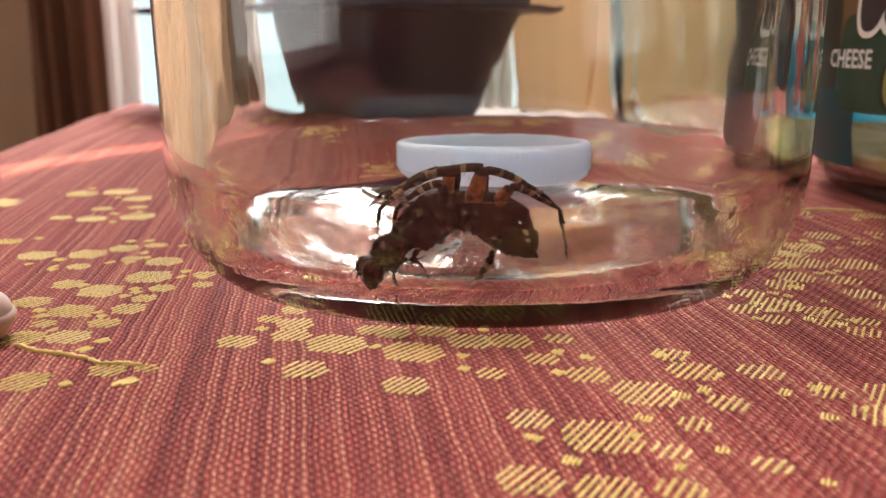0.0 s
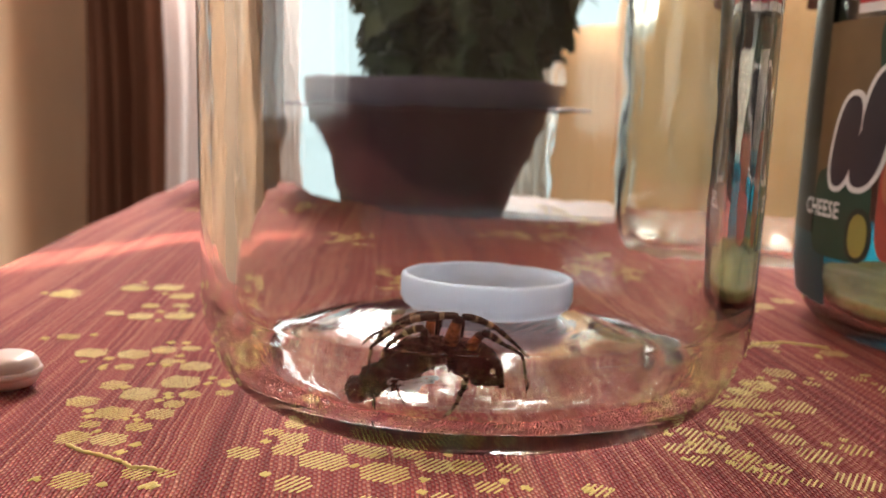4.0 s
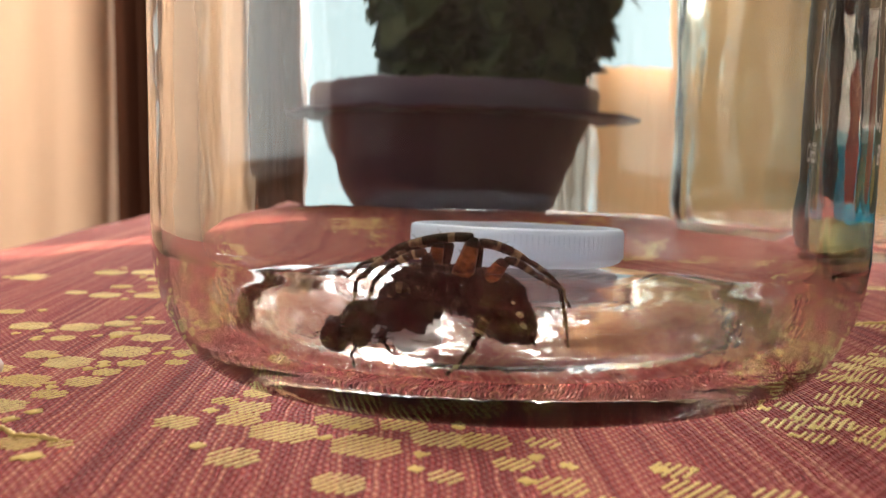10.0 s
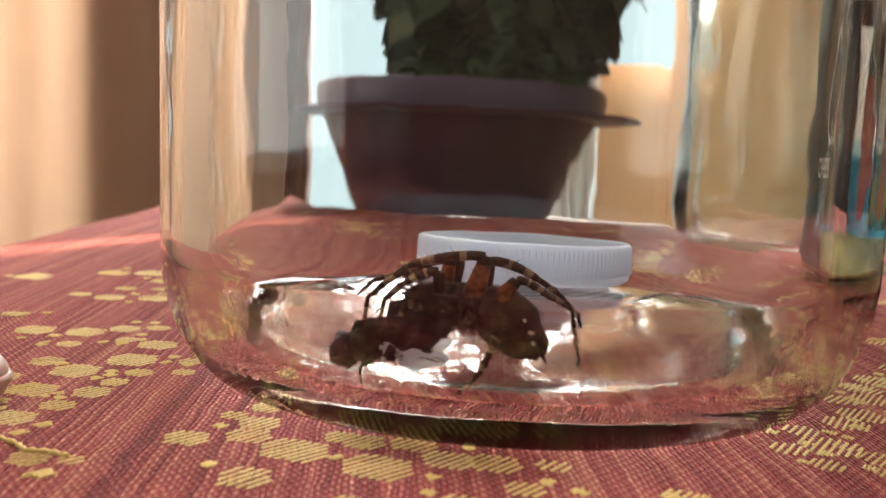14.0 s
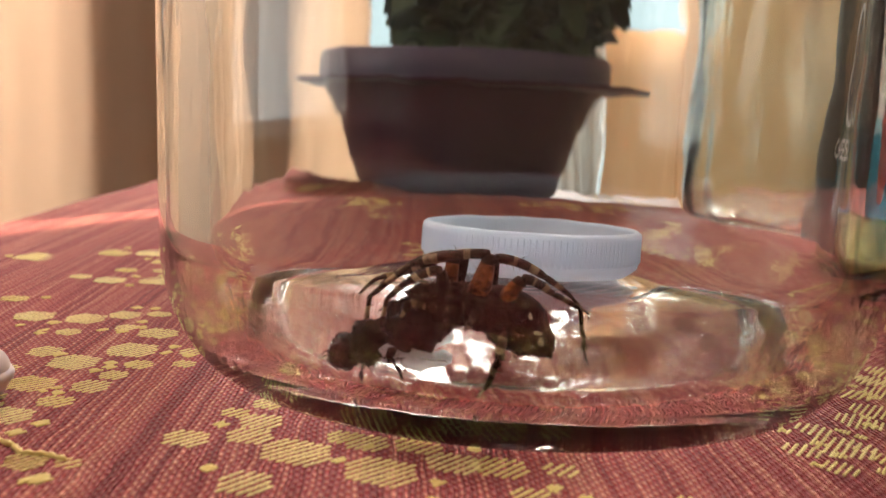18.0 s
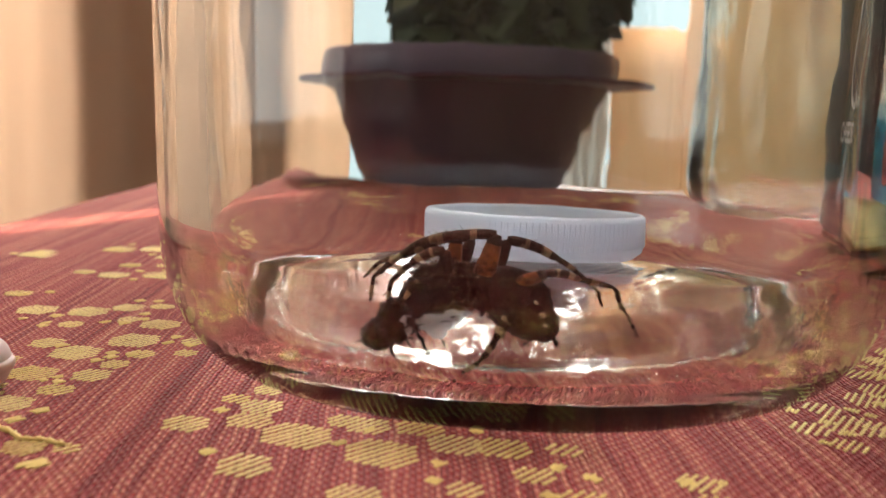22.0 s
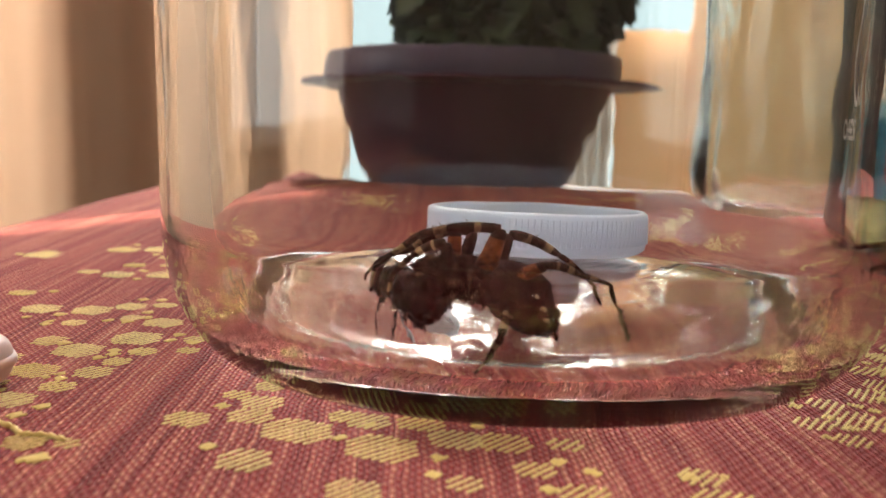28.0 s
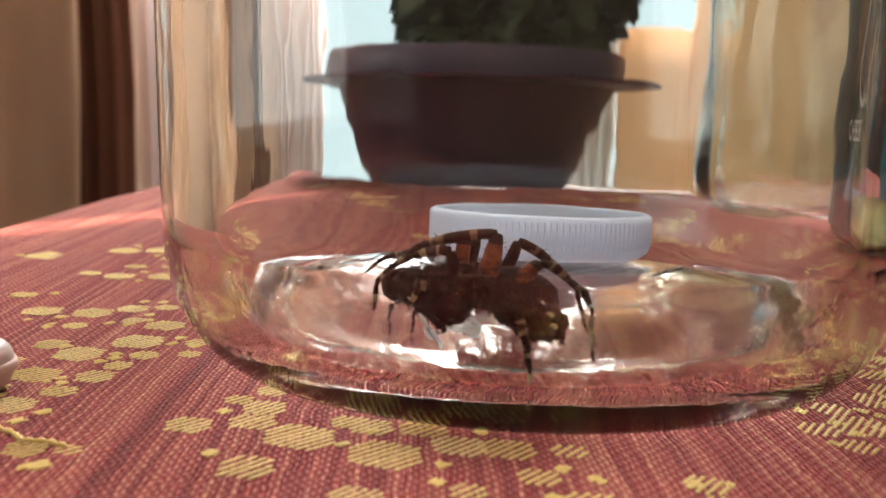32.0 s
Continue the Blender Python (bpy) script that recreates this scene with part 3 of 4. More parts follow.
def dip_jar():
    j = empty("dip_jar", pose(0.1025, 0.1655, 0.0), "glass jar with a printed wrap label and olive residue", "jar")
    b = part("body", lathe(jar_profile(0.0412, 0.118, 0.2, 0.003), 96), GLASS, j)
    b.visible_shadow = False
    teal = sheer_film("teal label ink", lambda m: m.ramp(m.noise(1.0, 3.0, m.place((30, 30, 400))), (0.3, (0.004, 0.11, 0.19)), (0.7, (0.015, 0.27, 0.38))))
    white = sheer_film("white label film", lambda m: m.ramp(m.noise(1.0, 2.0, m.place((18, 18, 260))), (0.38, (0.62, 0.60, 0.50)), (0.52, (0.88, 0.87, 0.78))))
    blue = sheer_film("pale blue label film", lambda m: m.ramp(m.noise(1.0, 2.0, m.place((30, 30, 300))), (0.3, (0.20, 0.50, 0.58)), (0.7, (0.45, 0.68, 0.70))))
    r = 0.0416
    lab = part("label", lathe([(r - 0.0016, 0.0040), (r - 0.0004, 0.010), (r + 0.0001, 0.020), (r, 0.0275)], 64, 30, 150), teal, j, "teal lower band of the label")
    part("label_band", lathe([(r, 0.0275), (r, 0.0295), (r, 0.0310)], 64, 30, 150), blue, lab, "pale blue edge")
    part("label_band", lathe([(r, 0.0310), (r, 0.045), (r, 0.0575)], 64, 30, 150), white, lab, "white middle band")
    part("label_band", lathe([(r, 0.0575), (r, 0.070), (r, 0.080)], 64, 30, 150), paint("dark brown ink", (0.035, 0.018, 0.012)), lab, "dark brown top band")
    # printed front panel, seen edge on
    green = paint("dark green ink", (0.010, 0.045, 0.025))
    panel = part("front_panel", lathe([(r, 0.0250), (r + 0.0001, 0.035), (r, 0.0575)], 40, 188, 209), paint("tan label picture", (0.17, 0.10, 0.04), 0.4, 0.9, 90), j, "printed front of the label")
    side = part("side_panel", lathe([(r, 0.0190), (r + 0.0001, 0.040), (r, 0.080)], 40, 150, 188), paint("dark brown green print", (0.035, 0.030, 0.016), 0.4, 0.8, 60), j, "dark printed side of the label")
    part("side_panel_foot", lathe([(r - 0.0012, 0.0060), (r - 0.0002, 0.012), (r, 0.0190)], 40, 150, 196), paint("dark teal print", (0.008, 0.060, 0.075)), side, "dark teal lower edge")
    rr = r + 0.0002
    part("green_border", arc_patch(rr, 214, 0.047, 0.0032, 0.0105, 2.6, -0.22), green, panel, "curved dark green border")
    part("green_field", arc_patch(rr, 200, 0.0235, 0.0078, 0.0080, 5.0, 0.0), green, panel, "dark green field")
    part("tomato", arc_patch(rr + 0.0001, 217.0, 0.0275, 0.0034, 0.0105, 3.2, 0.0), paint("red picture ink", (0.34, 0.045, 0.022)), panel, "red and orange picture")
    part("tomato", arc_patch(rr + 0.0002, 216.0, 0.0315, 0.0020, 0.0050, 2.0, 0.1), paint("orange picture ink", (0.40, 0.12, 0.05)), panel, "orange shape")
    part("pepper", arc_patch(rr + 0.0002, 208.0, 0.0205, 0.0030, 0.0048, 2.2, 0.0), paint("black ring", (0.012, 0.014, 0.008)), panel, "dark ring")
    part("pepper", arc_patch(rr + 0.0003, 208.0, 0.0205, 0.0021, 0.0038, 2.2, 0.0), paint("olive ink", (0.28, 0.24, 0.05)), panel, "yellow green oval")
    ink, pale = paint("dark purple ink", (0.020, 0.010, 0.022)), paint("white outline", (0.72, 0.70, 0.70))
    for deg, z, w, h, lean in ((211.0, 0.0430, 0.0031, 0.0062, 0.25), (208.5, 0.0350, 0.0032, 0.0062, 0.25), (201.0, 0.0365, 0.0030, 0.0080, 0.18)):
        mark = part("emblem", arc_patch(rr + 0.0003, deg, z, w + 0.0009, h + 0.0010, 2.4, lean), pale, panel, "white edged dark emblem")
        part("emblem_core", arc_patch(rr + 0.0004, deg, z, w, h, 2.4, lean), ink, mark)
    words("CHEESE", 0.0042, rr + 0.0005, 186.0, 0.0228, pale, panel, 0.80, 0.00008)
    part("red_tab", lathe([(r + 0.0003, 0.0600), (r + 0.0003, 0.080)], 16, 200, 225), paint("red ink", (0.42, 0.015, 0.015)), panel, "bright red tab")
    part("white_edge", lathe([(r + 0.0003, 0.0584), (r + 0.0003, 0.0600)], 16, 200, 225), pale, panel)
    # shapes of the print showing through from the far side
    part("print_through", arc_patch(r - 0.0002, 112, 0.0255, 0.0052, 0.0095, 5.0, 0.1), paint("brown print", (0.20, 0.075, 0.045)), lab, "brown shape")
    part("print_through", arc_patch(r - 0.0002, 121, 0.0440, 0.0036, 0.0100, 2.4, 0.15), paint("grey brown print", (0.16, 0.13, 0.10)), lab, "grey brown shape")
    part("print_through", arc_patch(r - 0.0002, 108, 0.0585, 0.0085, 0.0026, 6.0, 0.0), paint("rose brown print", (0.22, 0.09, 0.075)), lab)
    # nutrition panel and small print on the clear film
    black = paint("black print", (0.010, 0.010, 0.010), 0.5, 0.0)
    info = part("nutrition_frame", lathe([(rr, 0.0468), (rr + 0.0001, 0.0472), (rr, 0.0476)], 24, 274, 330), black, j, "black ruled frame")
    part("nutrition_frame", lathe([(rr, 0.0476), (rr + 0.0001, 0.06), (rr, 0.080)], 2, 274, 274.8), black, info)
    for k, (t, z, big) in enumerate((("Am", 0.0630, 0.0030), ("Sat.", 0.0600, 0.0032), ("Sodium", 0.0570, 0.0032), ("less", 0.0540, 0.0032), ("0% D", 0.0511, 0.0032), ("Iron (0", 0.0482, 0.0032))):
        words(t, big, rr + 0.0001, 275.8, z, black, info, 0.82, 0.00010 if t == "Sodium" else 0.0)
    for t, z in (("INGREDIENTS:", 0.0440), ("SUNFLOWER,", 0.0418), ("PEPPERS, RED BE", 0.0396), ("(MILK, CHEESE C", 0.0374), ("DATEM, SODIUM P", 0.0352), ("MANUFACTUR", 0.0325), ("HEATING INSTR", 0.0253), ("CONTAINS MIL", 0.0231), ("TEMPERATURE IS", 0.0209)):
        words(t, 0.0023, rr + 0.0001, 273.6, z, black, info, 0.74, 0.00006)
    for z, spans in ((0.0309, ((0, 5), (6, 9), (10, 13))), (0.0289, ((0, 1), (2, 5), (6, 11)))):
        for a, b in spans:
            part("print_bar", lathe([(rr, z), (rr, z + 0.0013)], 8, 273.6 + a * 1.35, 273.6 + b * 1.35), black, info)
    m = Mat("olive residue", (0.20, 0.18, 0.05), 0.4)
    m.colour(m.ramp(m.noise(55, 6.0, m.place(), 0.62), (0.34, (0.13, 0.12, 0.03)), (0.50, (0.36, 0.31, 0.11)), (0.66, (0.60, 0.48, 0.26))))
    m.bump(m.noise(900, 3.0, m.place()), 0.0003)
    part("residue", lathe(smooth_profile([(0, 0.0058), (0.010, 0.0057), (0.020, 0.0054), (0.0310, 0.0048), (0.0352, 0.0057), (0.0364, 0.0075), (0.0358, 0.0082), (0.0335, 0.0068), (0.024, 0.0066), (0.016, 0.0078), (0.009, 0.0080), (0, 0.0068)], 3), 72), m.m, j, "olive green sandy residue")


third_jar()
dip_jar()

# ---- curtains ----
def fabric(name, a, b, sheer):
    """Woven curtain cloth that lets some daylight through."""
    m = Mat(name, a, 0.9)
    v = m.place((1, 1, 0.2))
    col = m.mix(m.noise(40, 4.0, v), a, b)
    m.colour(col)
    m.set(spec=0.1)
    tr = m.node("BsdfTranslucent", Color=col)
    mx = m.node("MixShader", Fac=sheer)
    m.link(m.b.outputs[0], mx.inputs[1])
    m.link(tr.outputs[0], mx.inputs[2])
    m.link(mx.outputs[0], m.t.nodes["Material Output"].inputs[0])
    return m.m


CURTAIN = fabric("tan curtain", (0.82, 0.65, 0.50), (0.76, 0.58, 0.43), 0.19)
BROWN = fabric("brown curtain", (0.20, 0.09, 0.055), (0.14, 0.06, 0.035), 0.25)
ORANGE = fabric("orange curtain", (0.96, 0.62, 0.34), (0.92, 0.55, 0.27), 0.85)


def drape(name, w, mat, label, seed, top=1.3, deep=1.0):
    bm = bmesh.new()
    n = 60
    a = []
    for k in range(n + 1):
        x = -w * k / n
        y = deep * (0.012 * math.sin(k * 0.55 + seed) + 0.006 * math.sin(k * 1.3 + seed * 2))
        a.append([bm.verts.new((x + 0.006 * math.sin(z * 9 + seed) * (1 - k / n), y, z)) for z in [-0.55 + (top + 0.55) * h for h in (0, 0.13, 0.22, 0.26, 0.3, 0.34, 0.4, 0.5, 0.6, 0.75, 0.9, 1.0)]])
    for p, q in zip(a, a[1:]):
        for k in range(11):
            bm.faces.new((p[k], p[k + 1], q[k + 1], q[k]))
    bmesh.ops.solidify(bm, geom=bm.faces[:], thickness=0.002)
    return tagged(part(name, bm, mat), label, "curtain")


TAN = drape("curtain", 0.5, CURTAIN, "tan fabric curtain swaying beside the table", 0.3, 0.24, 0.4)
for w, x, top, seed in ((0.13, 0.1260, 0.03, 2.2), (0.37, 0.4960, 1.3, 1.2), (0.44, 0.9100, 1.3, 0.9)):
    ob = drape("curtain", w, ORANGE, "sheer orange curtain drawn across the window", seed, top, 0.12 * w / 0.44)
    ob.matrix_basis = pose(x, 1.24, 0.12)
    tagged(ob, group="orange curtains")
ob = drape("curtain", 0.110, fabric("cream curtain", (0.94, 0.86, 0.78), (0.90, 0.80, 0.70), 0.9), "thin cream curtain hanging beside the orange one", 0.7)
ob.matrix_basis = pose(-0.006, 1.25, 0.12)
ob = drape("curtain", 0.20, fabric("pale pink curtain", (0.88, 0.76, 0.70), (0.82, 0.68, 0.62), 0.85), "pale pink sheer curtain at the edge of the window", 1.9)
ob.matrix_basis = pose(-0.570, 1.22, 0.12)
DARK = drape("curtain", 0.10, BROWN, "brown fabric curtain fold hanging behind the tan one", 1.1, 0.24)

# ---- gold brocade dots ----
LEAN = radians(62)  # way of the brocade threads


def dot_mesh(n, seed):
    """A six-sided brocade dot of n parallel raised threads with cloth between them; radius 1, heights in millimetres."""
    rng = random.Random(seed)
    bm = bmesh.new()
    pitch = 2.0 / n
    along, across = Vector((math.cos(LEAN), math.sin(LEAN))), Vector((-math.sin(LEAN), math.cos(LEAN)))

    def inside(q):
        return abs(q.x) + 0.42 * abs(q.y) <= 1.0 and abs(q.y) <= 0.86

    for k in range(n):
        v = -1 + pitch * (k + 0.5) + rng.uniform(-0.05, 0.05) * pitch
        us = [j * 0.02 for j in range(-60, 61) if inside(along * (j * 0.02) + across * v)]
        if len(us) < 5:
            continue
        u0, u1 = us[0] + rng.uniform(-0.07, 0.05), us[-1] + rng.uniform(-0.05, 0.07)
        w, h = pitch * rng.uniform(0.24, 0.28), rng.uniform(0.05, 0.07)
        steps = 2 * max(1, round((u1 - u0) * n * 0.36)) + 2
        rows = []
        for j in range(steps + 1):
            u = u0 + (u1 - u0) * j / steps
            e, low = (0.5, 0.1) if j in (0, steps) else ((0.62, 0.25) if j % 2 == 0 else (1.0, 1.0))
            row = []
            for c, g in ((-1, 0), (-0.66, 0.75), (0, 1), (0.66, 0.75), (1, 0)):
                q = along * u + across * (v + w * e * c)
                row.append(bm.verts.new((q.x, q.y, -0.06 if abs(c) == 1 else h * low * g)))
            rows.append(row)
        for a, b in zip(rows, rows[1:]):
            for i in range(4):
                bm.faces.new((a[i], b[i], b[i + 1], a[i + 1]))
    return mesh("gold_dot", bm, GOLD)


# sprigs of the woven pattern: x, y and half width in millimetres
SPRIG_A = [(-10.8, 73.6, 1.9), (-1.5, 71.0, 2.0), (-19.1, 79.8, 1.8), (-9.4, 79.9, 2.7), (-1.8, 78.4, 2.7), (5.6, 74.0, 1.2), (-16.2, 89.6, 1.5), (-14.4, 81.9, 1.9), (-14.9, 85.2, 1.9), (10.0, 77.6, 1.6), (13.9, 74.4, 1.8), (-0.3, 84.4, 1.8), (3.2, 81.6, 2.2), (7.0, 82.0, 2.0), (-4.5, 83.5, 1.8), (11.7, 83.0, 1.3), (-18.0, 86.5, 1.2), (-6.8, 84.0, 1.4)]
SPRIG_B = [(18.4, 71.0, 2.8), (14.4, 63.4, 2.9), (19.0, 61.5, 1.3), (9.0, 57.1, 2.1), (9.0, 65.8, 1.7), (14.2, 55.7, 2.3), (18.8, 56.4, 1.6), (23.2, 76.0, 2.1), (24.7, 69.7, 1.5), (29.0, 76.4, 1.9), (21.4, 65.8, 1.3), (35.9, 68.6, 1.9), (21.6, 79.6, 1.5), (33.3, 72.7, 1.4), (39.3, 71.9, 3.2), (32.9, 73.7, 0.9), (25.6, 60.0, 1.3)]
SPRIG_C = [(35.3, 95.4, 2.5), (34.0, 90.4, 1.4), (31.6, 93.6, 1.6), (39.4, 93.2, 2.0), (44.0, 113.1, 2.7), (40.7, 106.5, 2.3), (33.6, 99.3, 1.6), (46.2, 121.5, 2.6), (39.8, 111.8, 1.9), (38.5, 103.1, 2.2), (41.7, 87.8, 1.6), (51.4, 89.6, 2.5), (57.9, 91.3, 2.1), (52.0, 83.5, 2.6), (56.3, 80.4, 2.1), (48.8, 76.8, 2.5), (48.8, 96.1, 2.5), (46.2, 100.4, 2.0), (54.0, 99.2, 1.8), (49.9, 113.4, 2.8), (43.4, 117.4, 2.1), (46.0, 105.6, 1.9)]
SPRIG_D = [(67.5, 123.4, 3.0), (78.0, 111.0, 3.6), (86.0, 111.8, 3.2), (85.5, 103.3, 1.9), (77.0, 105.0, 1.8), (68.2, 111.6, 2.0), (94.0, 114.5, 3.0), (93.2, 108.3, 1.7), (72.7, 119.4, 2.2), (77.6, 125.4, 2.2), (63.0, 143.1, 2.3), (52.0, 145.8, 2.2), (56.4, 177.0, 3.2), (63.1, 183.4, 2.4), (106.8, 103.8, 3.8), (102.6, 97.9, 2.7), (95.0, 87.9, 2.2), (100.7, 86.4, 2.9), (96.8, 99.0, 2.0), (110.5, 99.0, 2.0)]
SPRIG_E = [(-40.3, 87.6, 2.4), (-34.8, 84.0, 1.6), (-40.8, 95.0, 2.6), (-37.6, 100.8, 2.6), (-34.4, 88.7, 1.8), (-34.4, 92.4, 1.4), (-34.0, 96.3, 1.5), (-46.3, 97.6, 1.8), (-29.7, 98.1, 1.2), (-31.2, 102.4, 1.3), (-28.2, 72.0, 1.7), (-25.0, 72.6, 1.0), (-36.2, 79.6, 2.1), (-40.5, 79.0, 2.0), (-33.9, 68.4, 2.1), (-41.0, 83.4, 1.2), (-46.7, 90.6, 2.0)]
SPRIG_F = [(-58.0, 110.6, 2.5), (-51.2, 111.6, 2.4), (-47.6, 114.7, 2.0), (-43.7, 116.4, 1.5), (-43.8, 109.2, 1.3), (-49.2, 105.4, 1.4), (-66.4, 117.3, 1.8), (-38.8, 108.0, 2.2), (-61.5, 131.9, 2.2), (-55.0, 134.7, 2.7), (-61.0, 147.6, 2.4), (-66.9, 153.2, 3.0), (-73.3, 151.2, 2.9), (-66.9, 132.4, 1.6), (-63.3, 139.1, 1.7), (-84.1, 144.5, 3.6), (-58.0, 141.0, 1.6)]

# small sprays between the jars, and thin stitched stems
SPRAY = [(77, 128, 2.6), (72, 115, 2.3), (97, 115, 1.6), (93, 108, 1.2), (103, 109, 1.6), (43, 91, 1.4), (46, 88, 1.2), (47, 83, 1.3), (39, 90, 1.4), (37, 96, 1.3), (51, 129, 2.4), (47, 122, 1.8), (43, 118, 1.8), (55, 125, 1.2), (59, 131, 1.3), (63, 129, 1.1), (41, 112, 1.5), (73, 134, 1.8)]
STEMS = [((47, 137), (48, 142), (51, 146), (56, 148), (61, 147), (63, 146)), ((-31, 74), (-29.5, 73), (-27.5, 73.4), (-25.5, 73.0)), ((-40, 77), (-37, 75.5), (-34, 75), (-31, 74))]


def brocade():
    rng = random.Random(11)
    shapes = {n: [dot_mesh(n, 7 * n + k) for k in range(4)] for n in range(3, 14)}
    specks = bmesh.new()
    dots = SPRIG_A + SPRIG_B + SPRIG_C + SPRIG_D + SPRIG_E + SPRIG_F + SPRAY
    # the pattern goes on over the rest of the cloth in the same sprigs
    for cx, cy in ((-20, 175), (30, 205), (115, 215), (-55, 225), (0, 260), (120, 275), (60, 320), (-110, 290), (150, 120), (150, 40), (10, 330), (-30, 30), (90, 30), (-75, 60), (20, 300)):
        flip = rng.choice((-1, 1))
        for x, y, r in rng.choice((SPRIG_A, SPRIG_C, SPRIG_E))[:14]:
            ox, oy = (0, 78) if x < 20 and x > -22 else ((44, 100) if x > 0 else (-37, 90))
            dots.append((cx + flip * (x - ox), cy + (y - oy), r))
    for x, y, r in dots:
        x, y, r = x / 1000, y / 1000, r / 900
        if x < edge_x(y) + 0.004 or any(math.hypot(x - cx, y - cy) < rr for cx, cy, rr in ((JAR[0], JAR[1], 0.0352), (0.101, 0.164, 0.034))):
            continue
        n = min(max(3, round(2 * r / 0.00066)), 13)
        for k in range(rng.choice((0, 1, 1, 2))):
            a, far = rng.uniform(0, 6.283), r + rng.uniform(0.0011, 0.0022)
            px, py, lean = x + far * math.cos(a), y + far * math.sin(a), LEAN + radians(rng.uniform(-8, 8))
            if px < edge_x(py) + 0.004 or any(math.hypot(px - cx, py - cy) < rr for cx, cy, rr in ((JAR[0], JAR[1], 0.0362), (0.1025, 0.1655, 0.036), (0.0755, 0.258, 0.034))):
                continue
            for j in range(rng.choice((2, 3, 3, 4))):
                long, off = rng.uniform(0.0003, 0.0008), (j - 1.2) * 0.00036
                rows = []
                for u in (-1, -0.4, 0.4, 1):
                    top = 0.00011 if abs(u) < 0.9 else 0.00006
                    mid = Vector((px + math.cos(lean) * u * long - math.sin(lean) * off, py + math.sin(lean) * u * long + math.cos(lean) * off, lump(px, py) * calm(px, py) + 0.00005))
                    side = Vector((-math.sin(lean), math.cos(lean), 0))
                    rows.append([specks.verts.new(mid + side * w + Vector((0, 0, h))) for w, h in ((-0.00015, -0.0001), (-0.00007, top), (0.00007, top), (0.00015, -0.0001))])
                for p, q in zip(rows, rows[1:]):
                    for i in range(3):
                        specks.faces.new((p[i], q[i], q[i + 1], p[i + 1]))
        ob = part("gold_dot", rng.choice(shapes[n]), None, TABLECLOTH)
        ob.matrix_basis = pose(x, y, lump(x, y) * calm(x, y) + 0.00006, 0, 0, rng.uniform(-5, 5)) @ Matrix.Diagonal((r * rng.uniform(0.92, 1.05), r * rng.uniform(0.88, 1.05), 0.001, 1))
    for stem in STEMS:
        path = [Vector((x / 1000, y / 1000, lump(x / 1000, y / 1000) * calm(x / 1000, y / 1000) + 0.00008)) for x, y in stem]
        fine = [path[k].lerp(path[k + 1], u / 4) for k in range(len(path) - 1) for u in range(4)] + [path[-1]]
        part("stitched_stem", tube(fine, [0.00032 if k % 2 else 0.00018 for k in range(len(fine))], 6), GOLD, TABLECLOTH, "thin stitched gold stem")
    tagged(part("gold_specks", specks, GOLD, TABLECLOTH, "small raised gold thread stitches"), kind="stuff")


# ---- spider and fly ----
def skin(name, dark, light, scale=900.0, rough=0.68, sub=0.0):
    m = Mat(name, dark, rough)
    v = m.place()
    n = m.noise(scale, 4.0, v, 0.6)
    m.colour(m.ramp(n, (0.38, dark), (0.62, light)))
    m.bump(m.noise(scale * 1.6, 4.0, v, 0.65), 0.0004)
    m.set(sub=sub, spec=0.05)
    m.b.inputs["Subsurface Radius"].default_value = (0.0012, 0.0005, 0.0002)
    return m.m


BODY = skin("spider body", (0.0012, 0.0009, 0.0007), (0.024, 0.015, 0.009), 1100, 0.75)
ABDOMEN = skin("spider abdomen", (0.0018, 0.0009, 0.0006), (0.030, 0.0105, 0.006), 800, 0.6)
FEMUR = skin("orange femur", (0.045, 0.014, 0.006), (0.26, 0.075, 0.02), 700, 0.45, 0.3)
BAND = skin("dark leg band", (0.012, 0.007, 0.004), (0.04, 0.023, 0.013))
PALE = skin("pale leg band", (0.09, 0.054, 0.029), (0.27, 0.18, 0.10), 900, 0.5, 0.1)
SPOT = skin("cream spot", (0.22, 0.17, 0.10), (0.40, 0.33, 0.22))
HAIR = skin("dark hair", (0.010, 0.007, 0.005), (0.045, 0.030, 0.020))
FLYBLACK = skin("fly abdomen", (0.002, 0.002, 0.002), (0.008, 0.008, 0.006), 600, 0.35)
FLYGREEN = skin("green fly thorax", (0.0012, 0.002, 0.001), (0.010, 0.014, 0.005), 900, 0.3)
FLYEYE = skin("fly eye", (0.016, 0.005, 0.004), (0.045, 0.014, 0.010), 1500, 0.35)
WING = Mat("fly wing", (0.75, 0.76, 0.80), 0.2)
WING.set(trans=0.35, alpha=0.85)
WING = WING.m
MM = 0.001


def spine(bm, p, d, length, r=0.04 * MM):
    """A fine bristle."""
    side = d.orthogonal().normalized()
    up = d.cross(side)
    a = [bm.verts.new(p + r * (side * math.cos(k * 2.094) + up * math.sin(k * 2.094))) for k in range(3)]
    tip = bm.verts.new(p + d * length)
    for k in range(3):
        bm.faces.new((a[k], a[(k + 1) % 3], tip))


